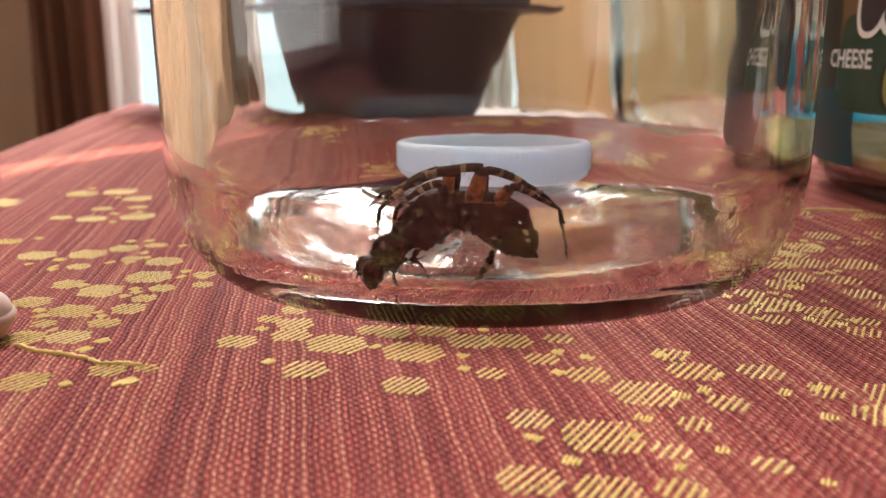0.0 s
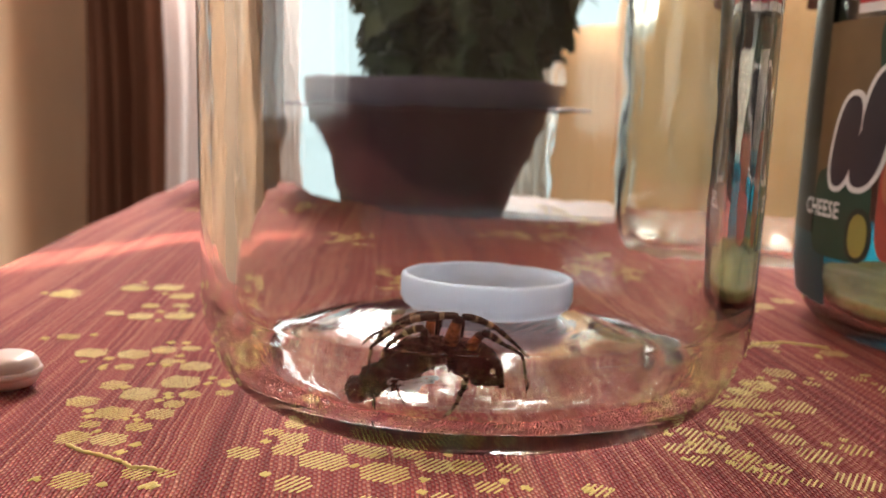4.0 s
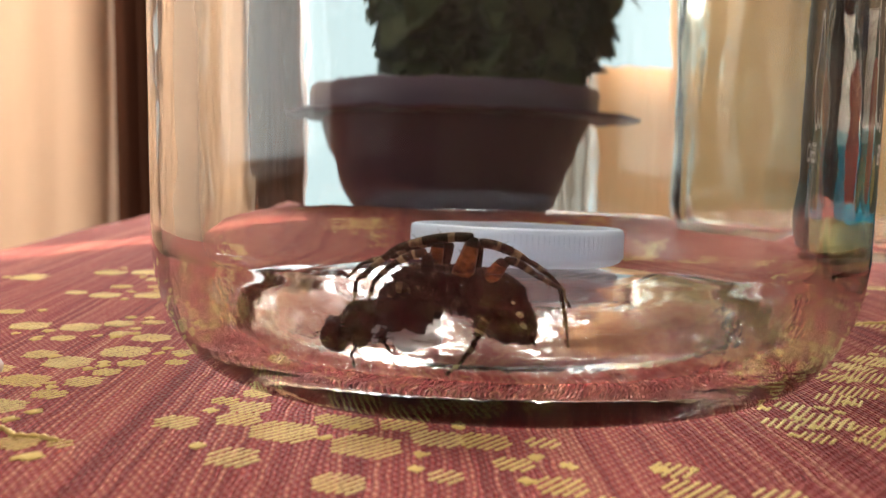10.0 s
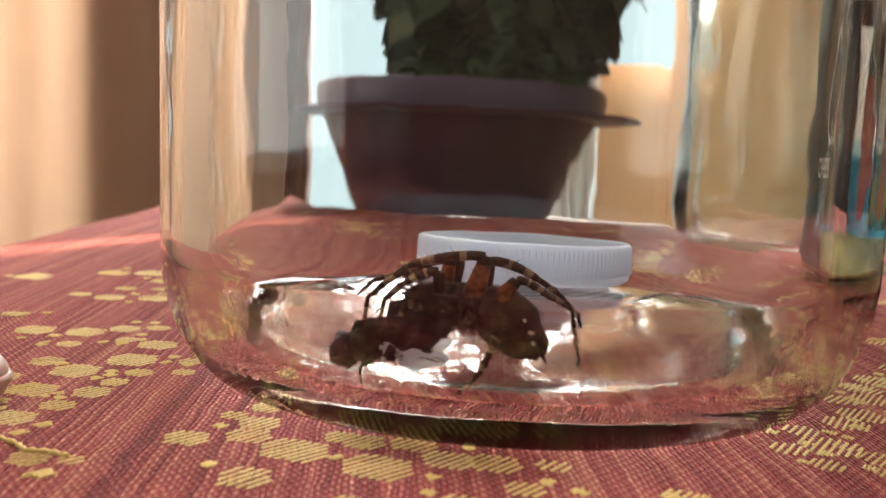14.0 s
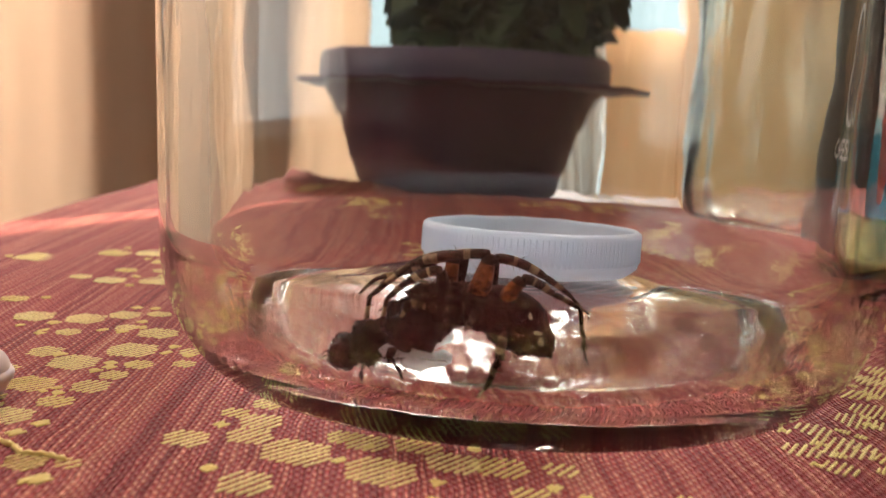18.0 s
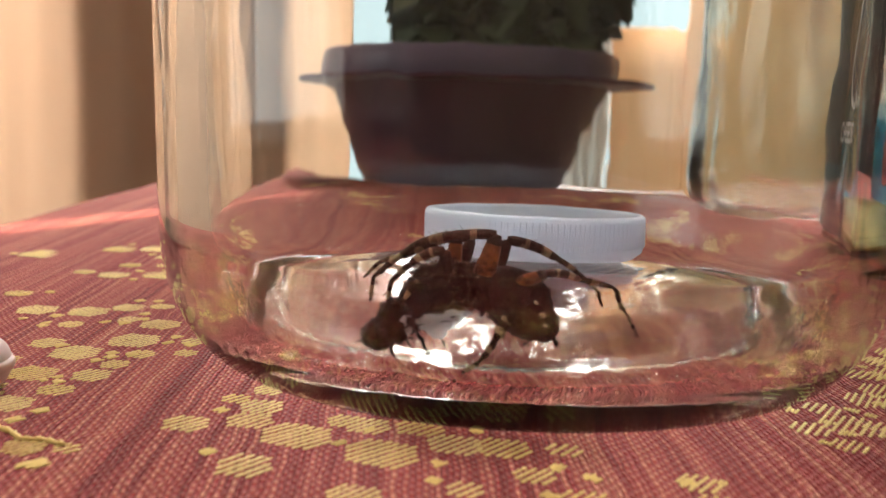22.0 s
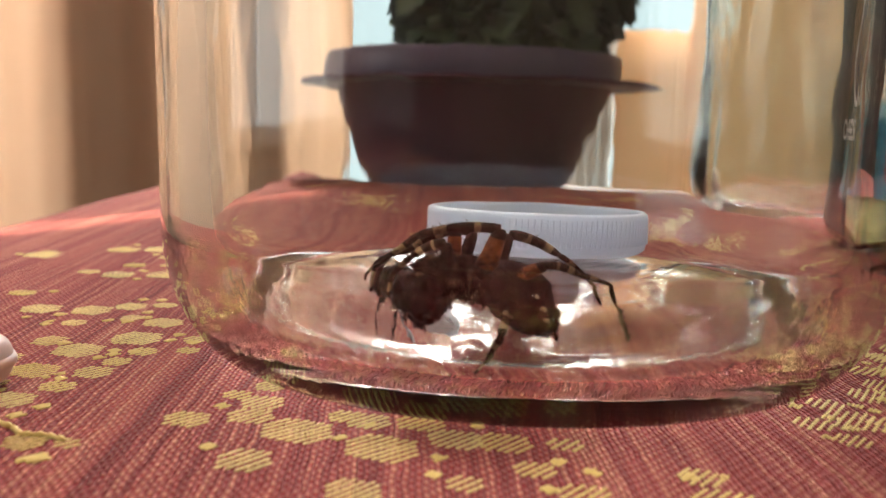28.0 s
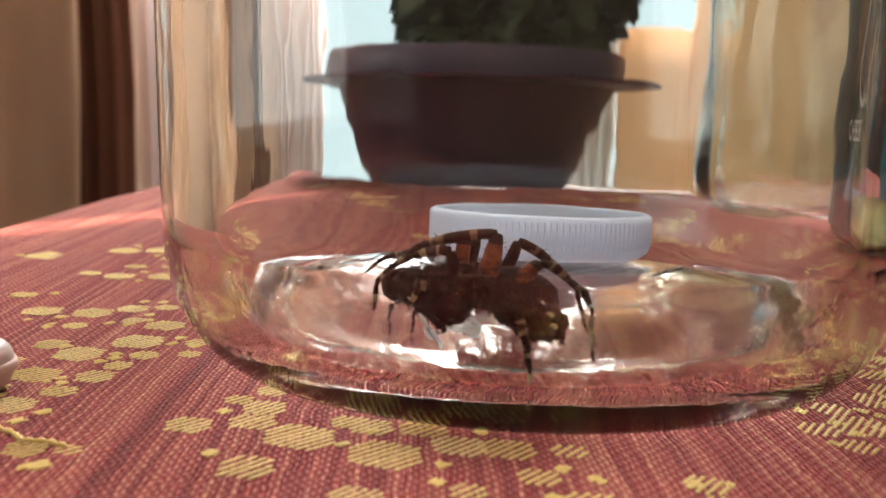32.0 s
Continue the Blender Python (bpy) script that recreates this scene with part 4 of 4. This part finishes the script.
def limb(name, a, b, r0, r1, mats, bands, parent, rng, spines=9, bend=0.0):
    """One tapered segment with colour bands along it, and bristles."""
    a, b = Vector(a), Vector(b)
    n = 12
    d = b - a
    lift = Vector((0, 0, 1))
    pts = [a + d * (k / n) + lift * bend * math.sin(math.pi * k / n) for k in range(n + 1)]
    rad = [(r0 + (r1 - r0) * k / n) * (1 + 0.13 * math.sin(math.pi * k / n)) * (0.8 if k in (0, n) else 1) for k in range(n + 1)]
    bm = tube([p * MM for p in pts], [r * MM for r in rad], 10)
    for f in bm.faces:
        c = f.calc_center_median() / MM
        u = (c - a).dot(d) / d.length_squared
        f.material_index = bands[min(max(int(u * len(bands)), 0), len(bands) - 1)]
    first = len(bm.faces)
    for k in range(spines):
        u = rng.uniform(0.1, 0.95)
        out = d.normalized().orthogonal()
        out.rotate(Matrix.Rotation(rng.uniform(0, 6.283), 3, d.normalized()))
        spine(bm, (a + d * u + out * (r0 + (r1 - r0) * u) * 0.9 + lift * bend * math.sin(math.pi * u)) * MM, (out + d.normalized() * 0.9).normalized(), rng.uniform(0.35, 0.75) * MM)
    bm.faces.ensure_lookup_table()
    for f in bm.faces[first:]:
        f.material_index = len(mats) - 1
    ob = part(name, bm, mats[0], parent)
    for m in mats[1:]:
        ob.data.materials.append(m)
    return ob


def blob(bm, c, r, turn=(0, 0, 0), rough=0.03, seed=0.0, segs=24):
    """An uneven ellipsoid added to a bmesh; millimetres and degrees."""
    q = Euler([radians(t) for t in turn]).to_matrix()
    got = bmesh.ops.create_uvsphere(bm, u_segments=segs, v_segments=segs * 2 // 3, radius=1.0)
    for v in got["verts"]:
        k = 1 + rough * (noise.noise(v.co * 2.3 + Vector((seed, 0, 0))) + 0.6 * noise.noise(v.co * 6.1 + Vector((0, seed, 0))))
        v.co = (Vector(c) + q @ Vector((v.co.x * r[0] * k, v.co.y * r[1] * k, v.co.z * r[2] * k))) * MM


def furry(c, r, n, length, rng, turn=(0, 0, 0)):
    """Short hairs all over an ellipsoid."""
    q = Euler([radians(t) for t in turn]).to_matrix()
    bm = bmesh.new()
    for k in range(n):
        d = Vector((rng.gauss(0, 1), rng.gauss(0, 1), rng.gauss(0, 1))).normalized()
        p = Vector(c) + q @ Vector((d.x * r[0], d.y * r[1], d.z * r[2]))
        o = (q @ Vector((d.x / r[0], d.y / r[1], d.z / r[2]))).normalized()
        o = (o + Vector((rng.uniform(-0.6, 0.6), rng.uniform(-0.6, 0.6), rng.uniform(-0.6, 0.6)))).normalized()
        spine(bm, p * MM, o, rng.uniform(0.5, 1.0) * length * MM, 0.028 * MM)
    return bm


ROOT = pose(0.00160, 0.0933, 0.00916, 0, 0, 12.4)
# legs: hip, knee, ankle, heel and tip in the spider's own millimetres
LEGS = [
    ("front_near", (0.9, -0.6, 1.2), (2.2, -0.7, 6.5), (-4.6, -0.2, 5.3), (-8.2, 0.2, 1.5), (-8.4, 0.3, -0.6)),
    ("front_far", (-1.4, 0.9, 1.8), (-0.9, 1.3, 5.9), (-5.3, 1.5, 4.1), (-7.9, 1.6, 3.2), (-9.3, 1.6, 1.4)),
    ("second_near", (-1.7, -1.0, 1.4), (-1.9, -1.3, 5.0), (-4.8, -1.2, 3.7), (-6.6, -1.0, 1.6), (-6.9, -0.9, 0.2)),
    ("second_far", (-1.0, 1.6, 0.8), (0.1, 2.6, 5.6), (-4.2, 3.2, 5.0), (-7.2, 3.4, 2.6), (-7.9, 3.4, 1.0)),
    ("third_near", (2.6, -1.4, 0.2), (3.7, -2.5, -0.4), (2.6, -3.2, -2.2), (1.4, -3.9, -4.0), (0.2, -4.5, -5.0)),
    ("third_far", (1.6, 1.5, 0.2), (1.2, 3.6, 2.0), (-1.0, 4.6, -1.0), (-1.9, 4.8, -3.4), (-2.2, 4.9, -4.4)),
    ("hind_near", (3.0, -0.9, 1.0), (4.9, -1.3, 4.5), (7.6, -1.1, 2.9), (10.1, -0.8, 1.1), (11.0, -0.7, -3.4)),
    ("hind_far", (2.2, 1.4, 1.2), (2.8, 1.7, 5.8), (7.3, 2.2, 4.0), (9.9, 2.4, 1.6), (11.6, 2.4, -0.8)),
]


def spider():
    s = empty("spider", ROOT, "brown orb weaver spider with orange banded legs holding a fly", "spider")
    rng = random.Random(21)
    bm = bmesh.new()
    blob(bm, (-1.2, 0, 1.5), (2.9, 2.2, 1.95), (0, 4, 0), 0.30, 1.0, 40)
    blob(bm, (-3.3, 0, 1.7), (1.7, 1.6, 1.5), (0, 0, 0), 0.34, 4.0, 32)
    blob(bm, (1.6, 0, 0.8), (2.1, 1.8, 1.7), (0, 28, 0), 0.32, 7.0, 32)
    part("cephalothorax", bm, BODY, s, "dark brown hairy front body")
    part("hair", furry((-0.9, 0, 1.4), (3.6, 2.2, 2.0), 1300, 0.9, rng, (0, 10, 0)), HAIR, s)
    part("hair", furry((-0.9, 0, 1.5), (3.55, 2.2, 2.05), 900, 0.6, rng, (0, 10, 0)), PALE, s, "pale brown hairs")
    # abdomen, a leaning teardrop
    prof = smooth_profile([(0.0, -4.0), (1.2, -3.8), (2.25, -2.6), (2.72, -0.9), (2.60, 0.8), (2.08, 2.2), (1.40, 3.4), (0.75, 4.2), (0.0, 4.7)], 4)
    bm = lathe(prof, 40)
    lean = pose(0, 0, 0, 0, 180 - 52.5, 0).to_3x3()
    mid = Vector((4.3, 0.3, -0.1))
    for v in bm.verts:
        k = 1 + 0.07 * noise.noise(v.co * 0.6) + 0.035 * noise.noise(v.co * 2.2)
        v.co = (lean @ (v.co * k) + mid) * MM
    bmesh.ops.recalc_face_normals(bm, faces=bm.faces)
    abd = part("abdomen", bm, ABDOMEN, s, "reddish brown pointed abdomen")
    for at, deg, r in ((1.9, -112, 0.30), (2.7, -100, 0.24), (0.6, -122, 0.18)):
        width = 2.68 - 0.11 * at * at
        bm = bmesh.new()
        blob(bm, tuple(mid + lean @ Vector((width * math.cos(radians(deg)), width * math.sin(radians(deg)), at))), (r * 1.3, 0.14, r * 0.7), (0, 20, 20), 0.2, at)
        part("spot", bm, SPOT, abd, "cream spot")
    for dw in (-0.35, 0.35):
        part("spinneret", tube([Vector(p) * MM for p in ((7.2, dw, -2.6), (7.7, dw * 0.9, -2.95), (7.95, dw * 0.7, -3.2))], [0.38 * MM, 0.28 * MM, 0.12 * MM]), BODY, abd)
    part("hair", furry((4.3, 0.3, -0.1), (2.65, 2.65, 4.1), 420, 0.42, rng, (0, 127.5, 0)), HAIR, abd)
    for dw in (-0.55, 0.55):
        ch = part("chelicera", tube([Vector(p) * MM for p in ((-4.0, dw, 1.4), (-4.7, dw, 0.7), (-4.8, dw * 0.8, -0.2), (-4.5, dw * 0.6, -0.7))], [0.55 * MM, 0.62 * MM, 0.45 * MM, 0.2 * MM]), BODY, s, "dark jaw")
        part("fang", tube([Vector(p) * MM for p in ((-4.5, dw * 0.6, -0.6), (-4.2, dw * 0.5, -0.9), (-4.1, dw * 0.4, -1.2))], [0.2 * MM, 0.12 * MM, 0.03 * MM], 6), FLYBLACK, ch)
        p1 = limb("palp", (-3.0, dw * 2.2, 1.2), (-4.6, dw * 2.6, 1.6), 0.34, 0.3, (PALE, BAND, HAIR), (0, 1, 0), s, rng, 8)
        limb("palp_tip", (-4.6, dw * 2.6, 1.6), (-5.6, dw * 2.2, -0.2), 0.3, 0.16, (PALE, BAND, HAIR), (1, 0, 1), p1, rng, 8)
    for k in range(3):
        bm = bmesh.new()
        blob(bm, (-4.6 + 0.1 * k, -0.7 + 0.6 * k, 2.5), (0.16, 0.16, 0.16), segs=10)
        part("eye", bm, FLYBLACK, s)
    legs = {}
    for name, hip, knee, ankle, heel, tip in LEGS:
        o = Vector(hip)
        a, b, c, e = [Vector(p) - o for p in (knee, ankle, heel, tip)]
        big = name in ("front_near", "hind_near", "front_far")
        warm = name in ("front_near", "front_far", "hind_near")
        leg = limb("leg", (0, 0, 0), a, {"front_near": 1.05, "hind_near": 0.8}.get(name, 0.62), 0.58 if big else 0.45, (FEMUR if warm else BODY, BAND, PALE, HAIR), (1, 1, 0, 0, 0, 0, 0, 1), s, rng, 10, 0.1)
        leg.matrix_basis = Matrix.Translation(o * MM)
        tagged(leg, "banded leg with an orange femur" if warm else "banded dark brown leg")
        lower = [limb("tibia", a, b, 0.46, 0.34, (PALE, BAND, FEMUR, HAIR), (1, 1, 1, 0, 1, 1, 1, 0, 0, 1, 1), leg, rng, 14, 0.35),
            limb("metatarsus", b, c, 0.32, 0.22, (PALE, BAND, HAIR), (1, 1, 0, 0, 1, 1, 1), leg, rng, 10, 0.15),
            limb("tarsus", c, e, 0.21, 0.10, (PALE, BAND, HAIR), (1, 0, 0, 1), leg, rng, 8)]
        legs[name] = (leg, o, a, lower)
    return s, legs


def fly():
    """Built with its head along -x, held at its origin."""
    f = empty("fly", ROOT, "dead dark green blowfly with crumpled wings", "fly")
    rng = random.Random(8)
    bm = bmesh.new()
    blob(bm, (-0.4, 0, 0.0), (3.2, 2.2, 2.15), (0, 0, 0), 0.30, 2.0, 36)
    part("abdomen", bm, FLYBLACK, f, "dark bristly abdomen")
    bm = bmesh.new()
    blob(bm, (-4.1, 0, 0.1), (2.1, 1.7, 1.65), (0, 0, 0), 0.26, 3.0, 36)
    part("thorax", bm, FLYGREEN, f, "metallic green thorax")
    bm = bmesh.new()
    blob(bm, (-6.4, 0, -0.2), (1.15, 1.5, 1.5), (0, 0, 0), 0.05, 5.0)
    head = part("head", bm, FLYBLACK, f, "dark head")
    for dw in (-0.75, 0.75):
        bm = bmesh.new()
        blob(bm, (-6.7, dw, 0.05), (0.95, 0.80, 1.28), (0, 0, 0), 0.02, 6.0)
        part("eye", bm, FLYEYE, head, "dark red eye")
        part("antenna", tube([Vector(p) * MM for p in ((-7.1, dw * 0.4, 0.3), (-7.8, dw * 0.7, 0.6), (-8.5, dw * 0.9, 0.5))], [0.09 * MM, 0.06 * MM, 0.03 * MM], 6), FLYBLACK, head)
    part("hair", furry((-3.6, 0, 0), (2.4, 1.9, 1.85), 380, 1.0, rng), FLYBLACK, f)
    part("hair", furry((-0.6, 0, -0.1), (3.1, 2.1, 2.0), 420, 0.9, rng), FLYBLACK, f)
    for side in (-1, 1):
        bm = bmesh.new()
        rows = []
        for k in range(9):
            u = k / 8
            half = 1.25 * math.sin(math.pi * min(0.12 + 0.86 * u, 1.0)) ** 0.7
            mid = Vector((-3.4 + 5.8 * u, side * (1.2 + 0.9 * u), -0.9 - 2.0 * u + 0.3 * math.sin(u * 9)))
            rows.append([bm.verts.new((mid + Vector((0.1 * j, side * 0.45 * j * half, half * 0.8 * j + 0.22 * math.sin(k * 1.7 + j)))) * MM) for j in (-1, 0, 1)])
        for a, b in zip(rows, rows[1:]):
            for j in range(2):
                bm.faces.new((a[j], a[j + 1], b[j + 1], b[j]))
        bmesh.ops.solidify(bm, geom=bm.faces[:], thickness=0.03 * MM)
        w = part("wing", bm, WING, f, "crumpled clear wing")
        for j in (0, 1):
            part("vein", tube([(Vector((-3.4 + 5.6 * u, side * (1.2 + 0.9 * u), -0.9 - 2.0 * u + 0.5 * j * math.sin(3 * u))) * MM) for u in (0, 0.3, 0.6, 0.95)], [0.05 * MM] * 3 + [0.03 * MM], 5), FLYBLACK, w)
        for x, dx in ((-4.9, -0.5), (-2.9, 0.6)):
            part("leg", tube([Vector(p) * MM for p in ((x, side * 0.7, -1.1), (x + dx, side * 1.5, -1.9), (x + dx * 1.2, side * 1.6, -3.0), (x + dx * 0.9, side * 1.5, -4.1))], [0.16 * MM, 0.14 * MM, 0.09 * MM, 0.04 * MM], 6), FLYBLACK, f)
    return f


def bead():
    """A small milky plastic plug on the cloth."""
    m = Mat("pinkish milky plastic", (0.62, 0.46, 0.42), 0.35)
    m.set(sub=0.4)
    m.b.inputs["Subsurface Radius"].default_value = (0.002, 0.0015, 0.001)
    b = empty("plastic_plug", pose(-0.0442, 0.0815, 0), "small rounded pinkish white plastic plug", "plastic plug")
    part("body", lathe(smooth_profile([(0, 0), (0.0030, 0.0001), (0.0040, 0.0010), (0.0043, 0.0024), (0.0039, 0.0038), (0.0026, 0.0046), (0, 0.0048)], 4), 40), m.m, b)
    part("collar", lathe([(0.0041, 0.0016), (0.0045, 0.0018), (0.0046, 0.0023), (0.0044, 0.0027), (0.0041, 0.0028)], 40), m.m, b)
    return b


BEAD = bead()
SPIDER, LEG = spider()
FLY = fly()
brocade()


def motions():
    z = 0.0
    walk(TAN, [(t, pose(x / 1000, 0.62, z)) for t, x in ((0, -369), (1, -368), (2, -365), (2.5, -390), (3, -395), (3.5, -384), (5.5, -393), (9, -393), (12, -398), (13, -390), (14, -330), (14.5, -262), (16, -216), (18, -210), (21.5, -214), (22.3, -255), (23, -350), (23.2, -392), (23.4, -424), (23.6, -433), (24, -429), (24.6, -426), (25, -413), (25.4, -380), (25.5, -358), (26.5, -262), (27.5, -238), (29.4, -240), (30, -268), (30.3, -340), (30.6, -425), (31, -443), (32, -437))])
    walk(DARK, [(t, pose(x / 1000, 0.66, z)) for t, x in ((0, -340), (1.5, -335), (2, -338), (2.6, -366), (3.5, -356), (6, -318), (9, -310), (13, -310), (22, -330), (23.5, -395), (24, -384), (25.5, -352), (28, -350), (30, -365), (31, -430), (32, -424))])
    walk(BEAD, [(t, pose(x / 1000, y / 1000, 0)) for t, x, y in ((0, -45.6, 78), (0.3, -49, 81), (1.0, -62, 107), (1.5, -63, 108), (2.4, -67, 106), (6, -47.0, 81.5), (9, -43.7, 81.8), (16, -43.4, 81.8), (19, -43.0, 81.8), (32, -43.0, 81.8))])
    # the spider's body barely shifts; it lifts its front towards the end
    walk(SPIDER, [(t, ROOT @ pose(dx * MM, 0, dz * MM, 0, turn, 0)) for t, dx, dz, turn in ((0, -0.1, -0.3, 0), (3, 0.1, -0.3, 0), (6, -0.2, -0.1, 0), (9, 0, 0, 0), (13, 0, 0.1, 0), (17, -0.1, -0.1, -1), (20, 0, -0.2, 0), (22, 0.2, -0.1, 1), (23, 0.2, 0.2, 1), (25, 0.2, 0.1, 2), (28, 0.2, 0.1, 2), (28.6, 0.3, 0.4, 4), (29.3, 0.2, 0.6, 5), (29.9, 0.2, 0.7, 5), (30.5, 0.2, 0.0, 3), (31.2, 0.3, -0.3, 2), (32, 0.4, -0.2, 0))])
    # the fly is turned round in the jaws
    walk(FLY, [(t, ROOT @ pose((du - 5.2) * MM, -0.2 * MM, (dz + 1.0) * MM) @ pose(0, 0, 0, 0, 0, yaw) @ pose(0, 0, 0, 0, tilt, 0)) for t, tilt, yaw, du, dz in ((0, -24, 24, 1.5, -1.40), (3, -22, 18, 1.6, -1.40), (6, -18, 8, 1.6, -1.50), (9, -16, 3, 1.75, -1.55), (13, -16, 0, 1.6, -1.60), (17, -18, 0, 1.3, -1.80), (19, -19, 0, 1.15, -2.00), (20.4, -18, -2, 1.5, -1.40), (21.0, -22, -8, 2.0, -0.85), (21.5, -28, -15, 2.2, -0.75), (22.3, -40, -26, 2.8, -0.50), (23, -44, -33, 3.1, -0.40), (23.6, -38, -38, 2.6, -0.50), (24.2, -14, -48, 1.9, -0.70), (25, -12, -50, 1.9, -0.70), (27.5, -3, -55, 1.5, -1.10), (28.5, 0, -56, 1.6, -1.00), (29.3, 2, -58, 1.8, -0.60), (29.9, 6, -60, 2.2, 0.20), (30.4, 5, -58, 2.4, -0.10), (31.2, 3, -50, 3.0, -0.90), (32, 2, -46, 3.1, -0.95))])

    def swing(name, rows):
        leg, o = LEG[name][:2]
        walk(leg, [(t, Matrix.Translation(o * MM) @ pose(0, 0, 0, 0, turn, side)) for t, turn, side in rows])

    def bend(name, rows):
        """Turns the lower leg about the knee."""
        a = LEG[name][2]
        for piece in LEG[name][3]:
            walk(piece, [(t, Matrix.Translation(a * MM) @ pose(0, 0, 0, 0, turn, 0) @ Matrix.Translation(-a * MM)) for t, turn in rows])

    swing("hind_near", ((0, 0, 0), (18, 0, 0), (18.8, 40, 0), (20.3, 42, 0), (21.5, 34, 0), (23, 27, 0), (27.5, 26, 0), (28.4, 26, 0), (28.9, 36, 0), (29.3, 34, 0), (30, 28, 0), (30.6, 14, 0), (31.2, 11, 0), (32, 8, 0)))
    bend("hind_near", ((0, 0), (18, 0), (18.8, -60), (20.3, -62), (21.5, -55), (23, -44), (28.4, -40), (28.9, -60), (29.3, -60), (30, -50), (30.6, -14), (31.2, -6), (32, 0)))
    swing("hind_far", ((0, 0, 0), (18, 0, 0), (19, 3, 0), (22, 6, 0), (28, 6, 0), (30, 10, 0), (32, 12, 0)))
    bend("hind_far", ((0, 0), (18, 0), (19.5, -4), (22, -8), (28, -6), (29, 0), (32, 4)))
    swing("third_near", ((0, 0, 0), (6, -4, 0), (9, 2, 0), (17, 0, 0), (19, -6, 0), (21, 0, 0), (25, 3, 0), (28, -2, 0), (28.6, -12, 0), (32, -14, 0)))
    bend("third_near", ((0, 0), (17, 0), (19, -14), (20.5, -12), (22, 4), (25, 4), (28, -4), (28.6, -28), (32, -30)))
    swing("front_near", ((0, 0, 0), (18, 0, 0), (19, 2, 0), (22, 0, 0), (23, 3, 0), (28, 2, 0), (29.3, 8, 0), (29.9, 8, 0), (30.6, -2, 0), (31, -3, 0), (32, -4, 0)))
    bend("front_near", ((0, 0), (30.2, 0), (30.9, 3), (32, 2)))
    bend("front_far", ((0, 0), (30.4, 0), (31, 2), (32, 3)))
    swing("front_far", ((0, 0, 0), (21.5, 0, 0), (22.5, -8, 0), (25, -10, 0), (28, -8, 0), (28.5, -22, 0), (29.3, -16, 0), (29.6, -30, 0), (30.2, -32, 0), (30.8, -6, 0), (32, 0, 0)))
    bend("second_near", ((0, 0), (29.3, 0), (29.55, 14), (30.4, 16), (30.8, 14), (32, 16)))
    swing("second_near", ((0, 0, 0), (21.5, 0, 0), (22.5, -10, 0), (23.5, -14, 0), (25, -12, 0), (28, -4, 0), (29.3, 2, 0), (29.55, -26, 0), (30.0, -30, 0), (30.4, -32, 0), (30.7, -4, 0), (31, -2, 0), (32, -2, 0)))


motions()
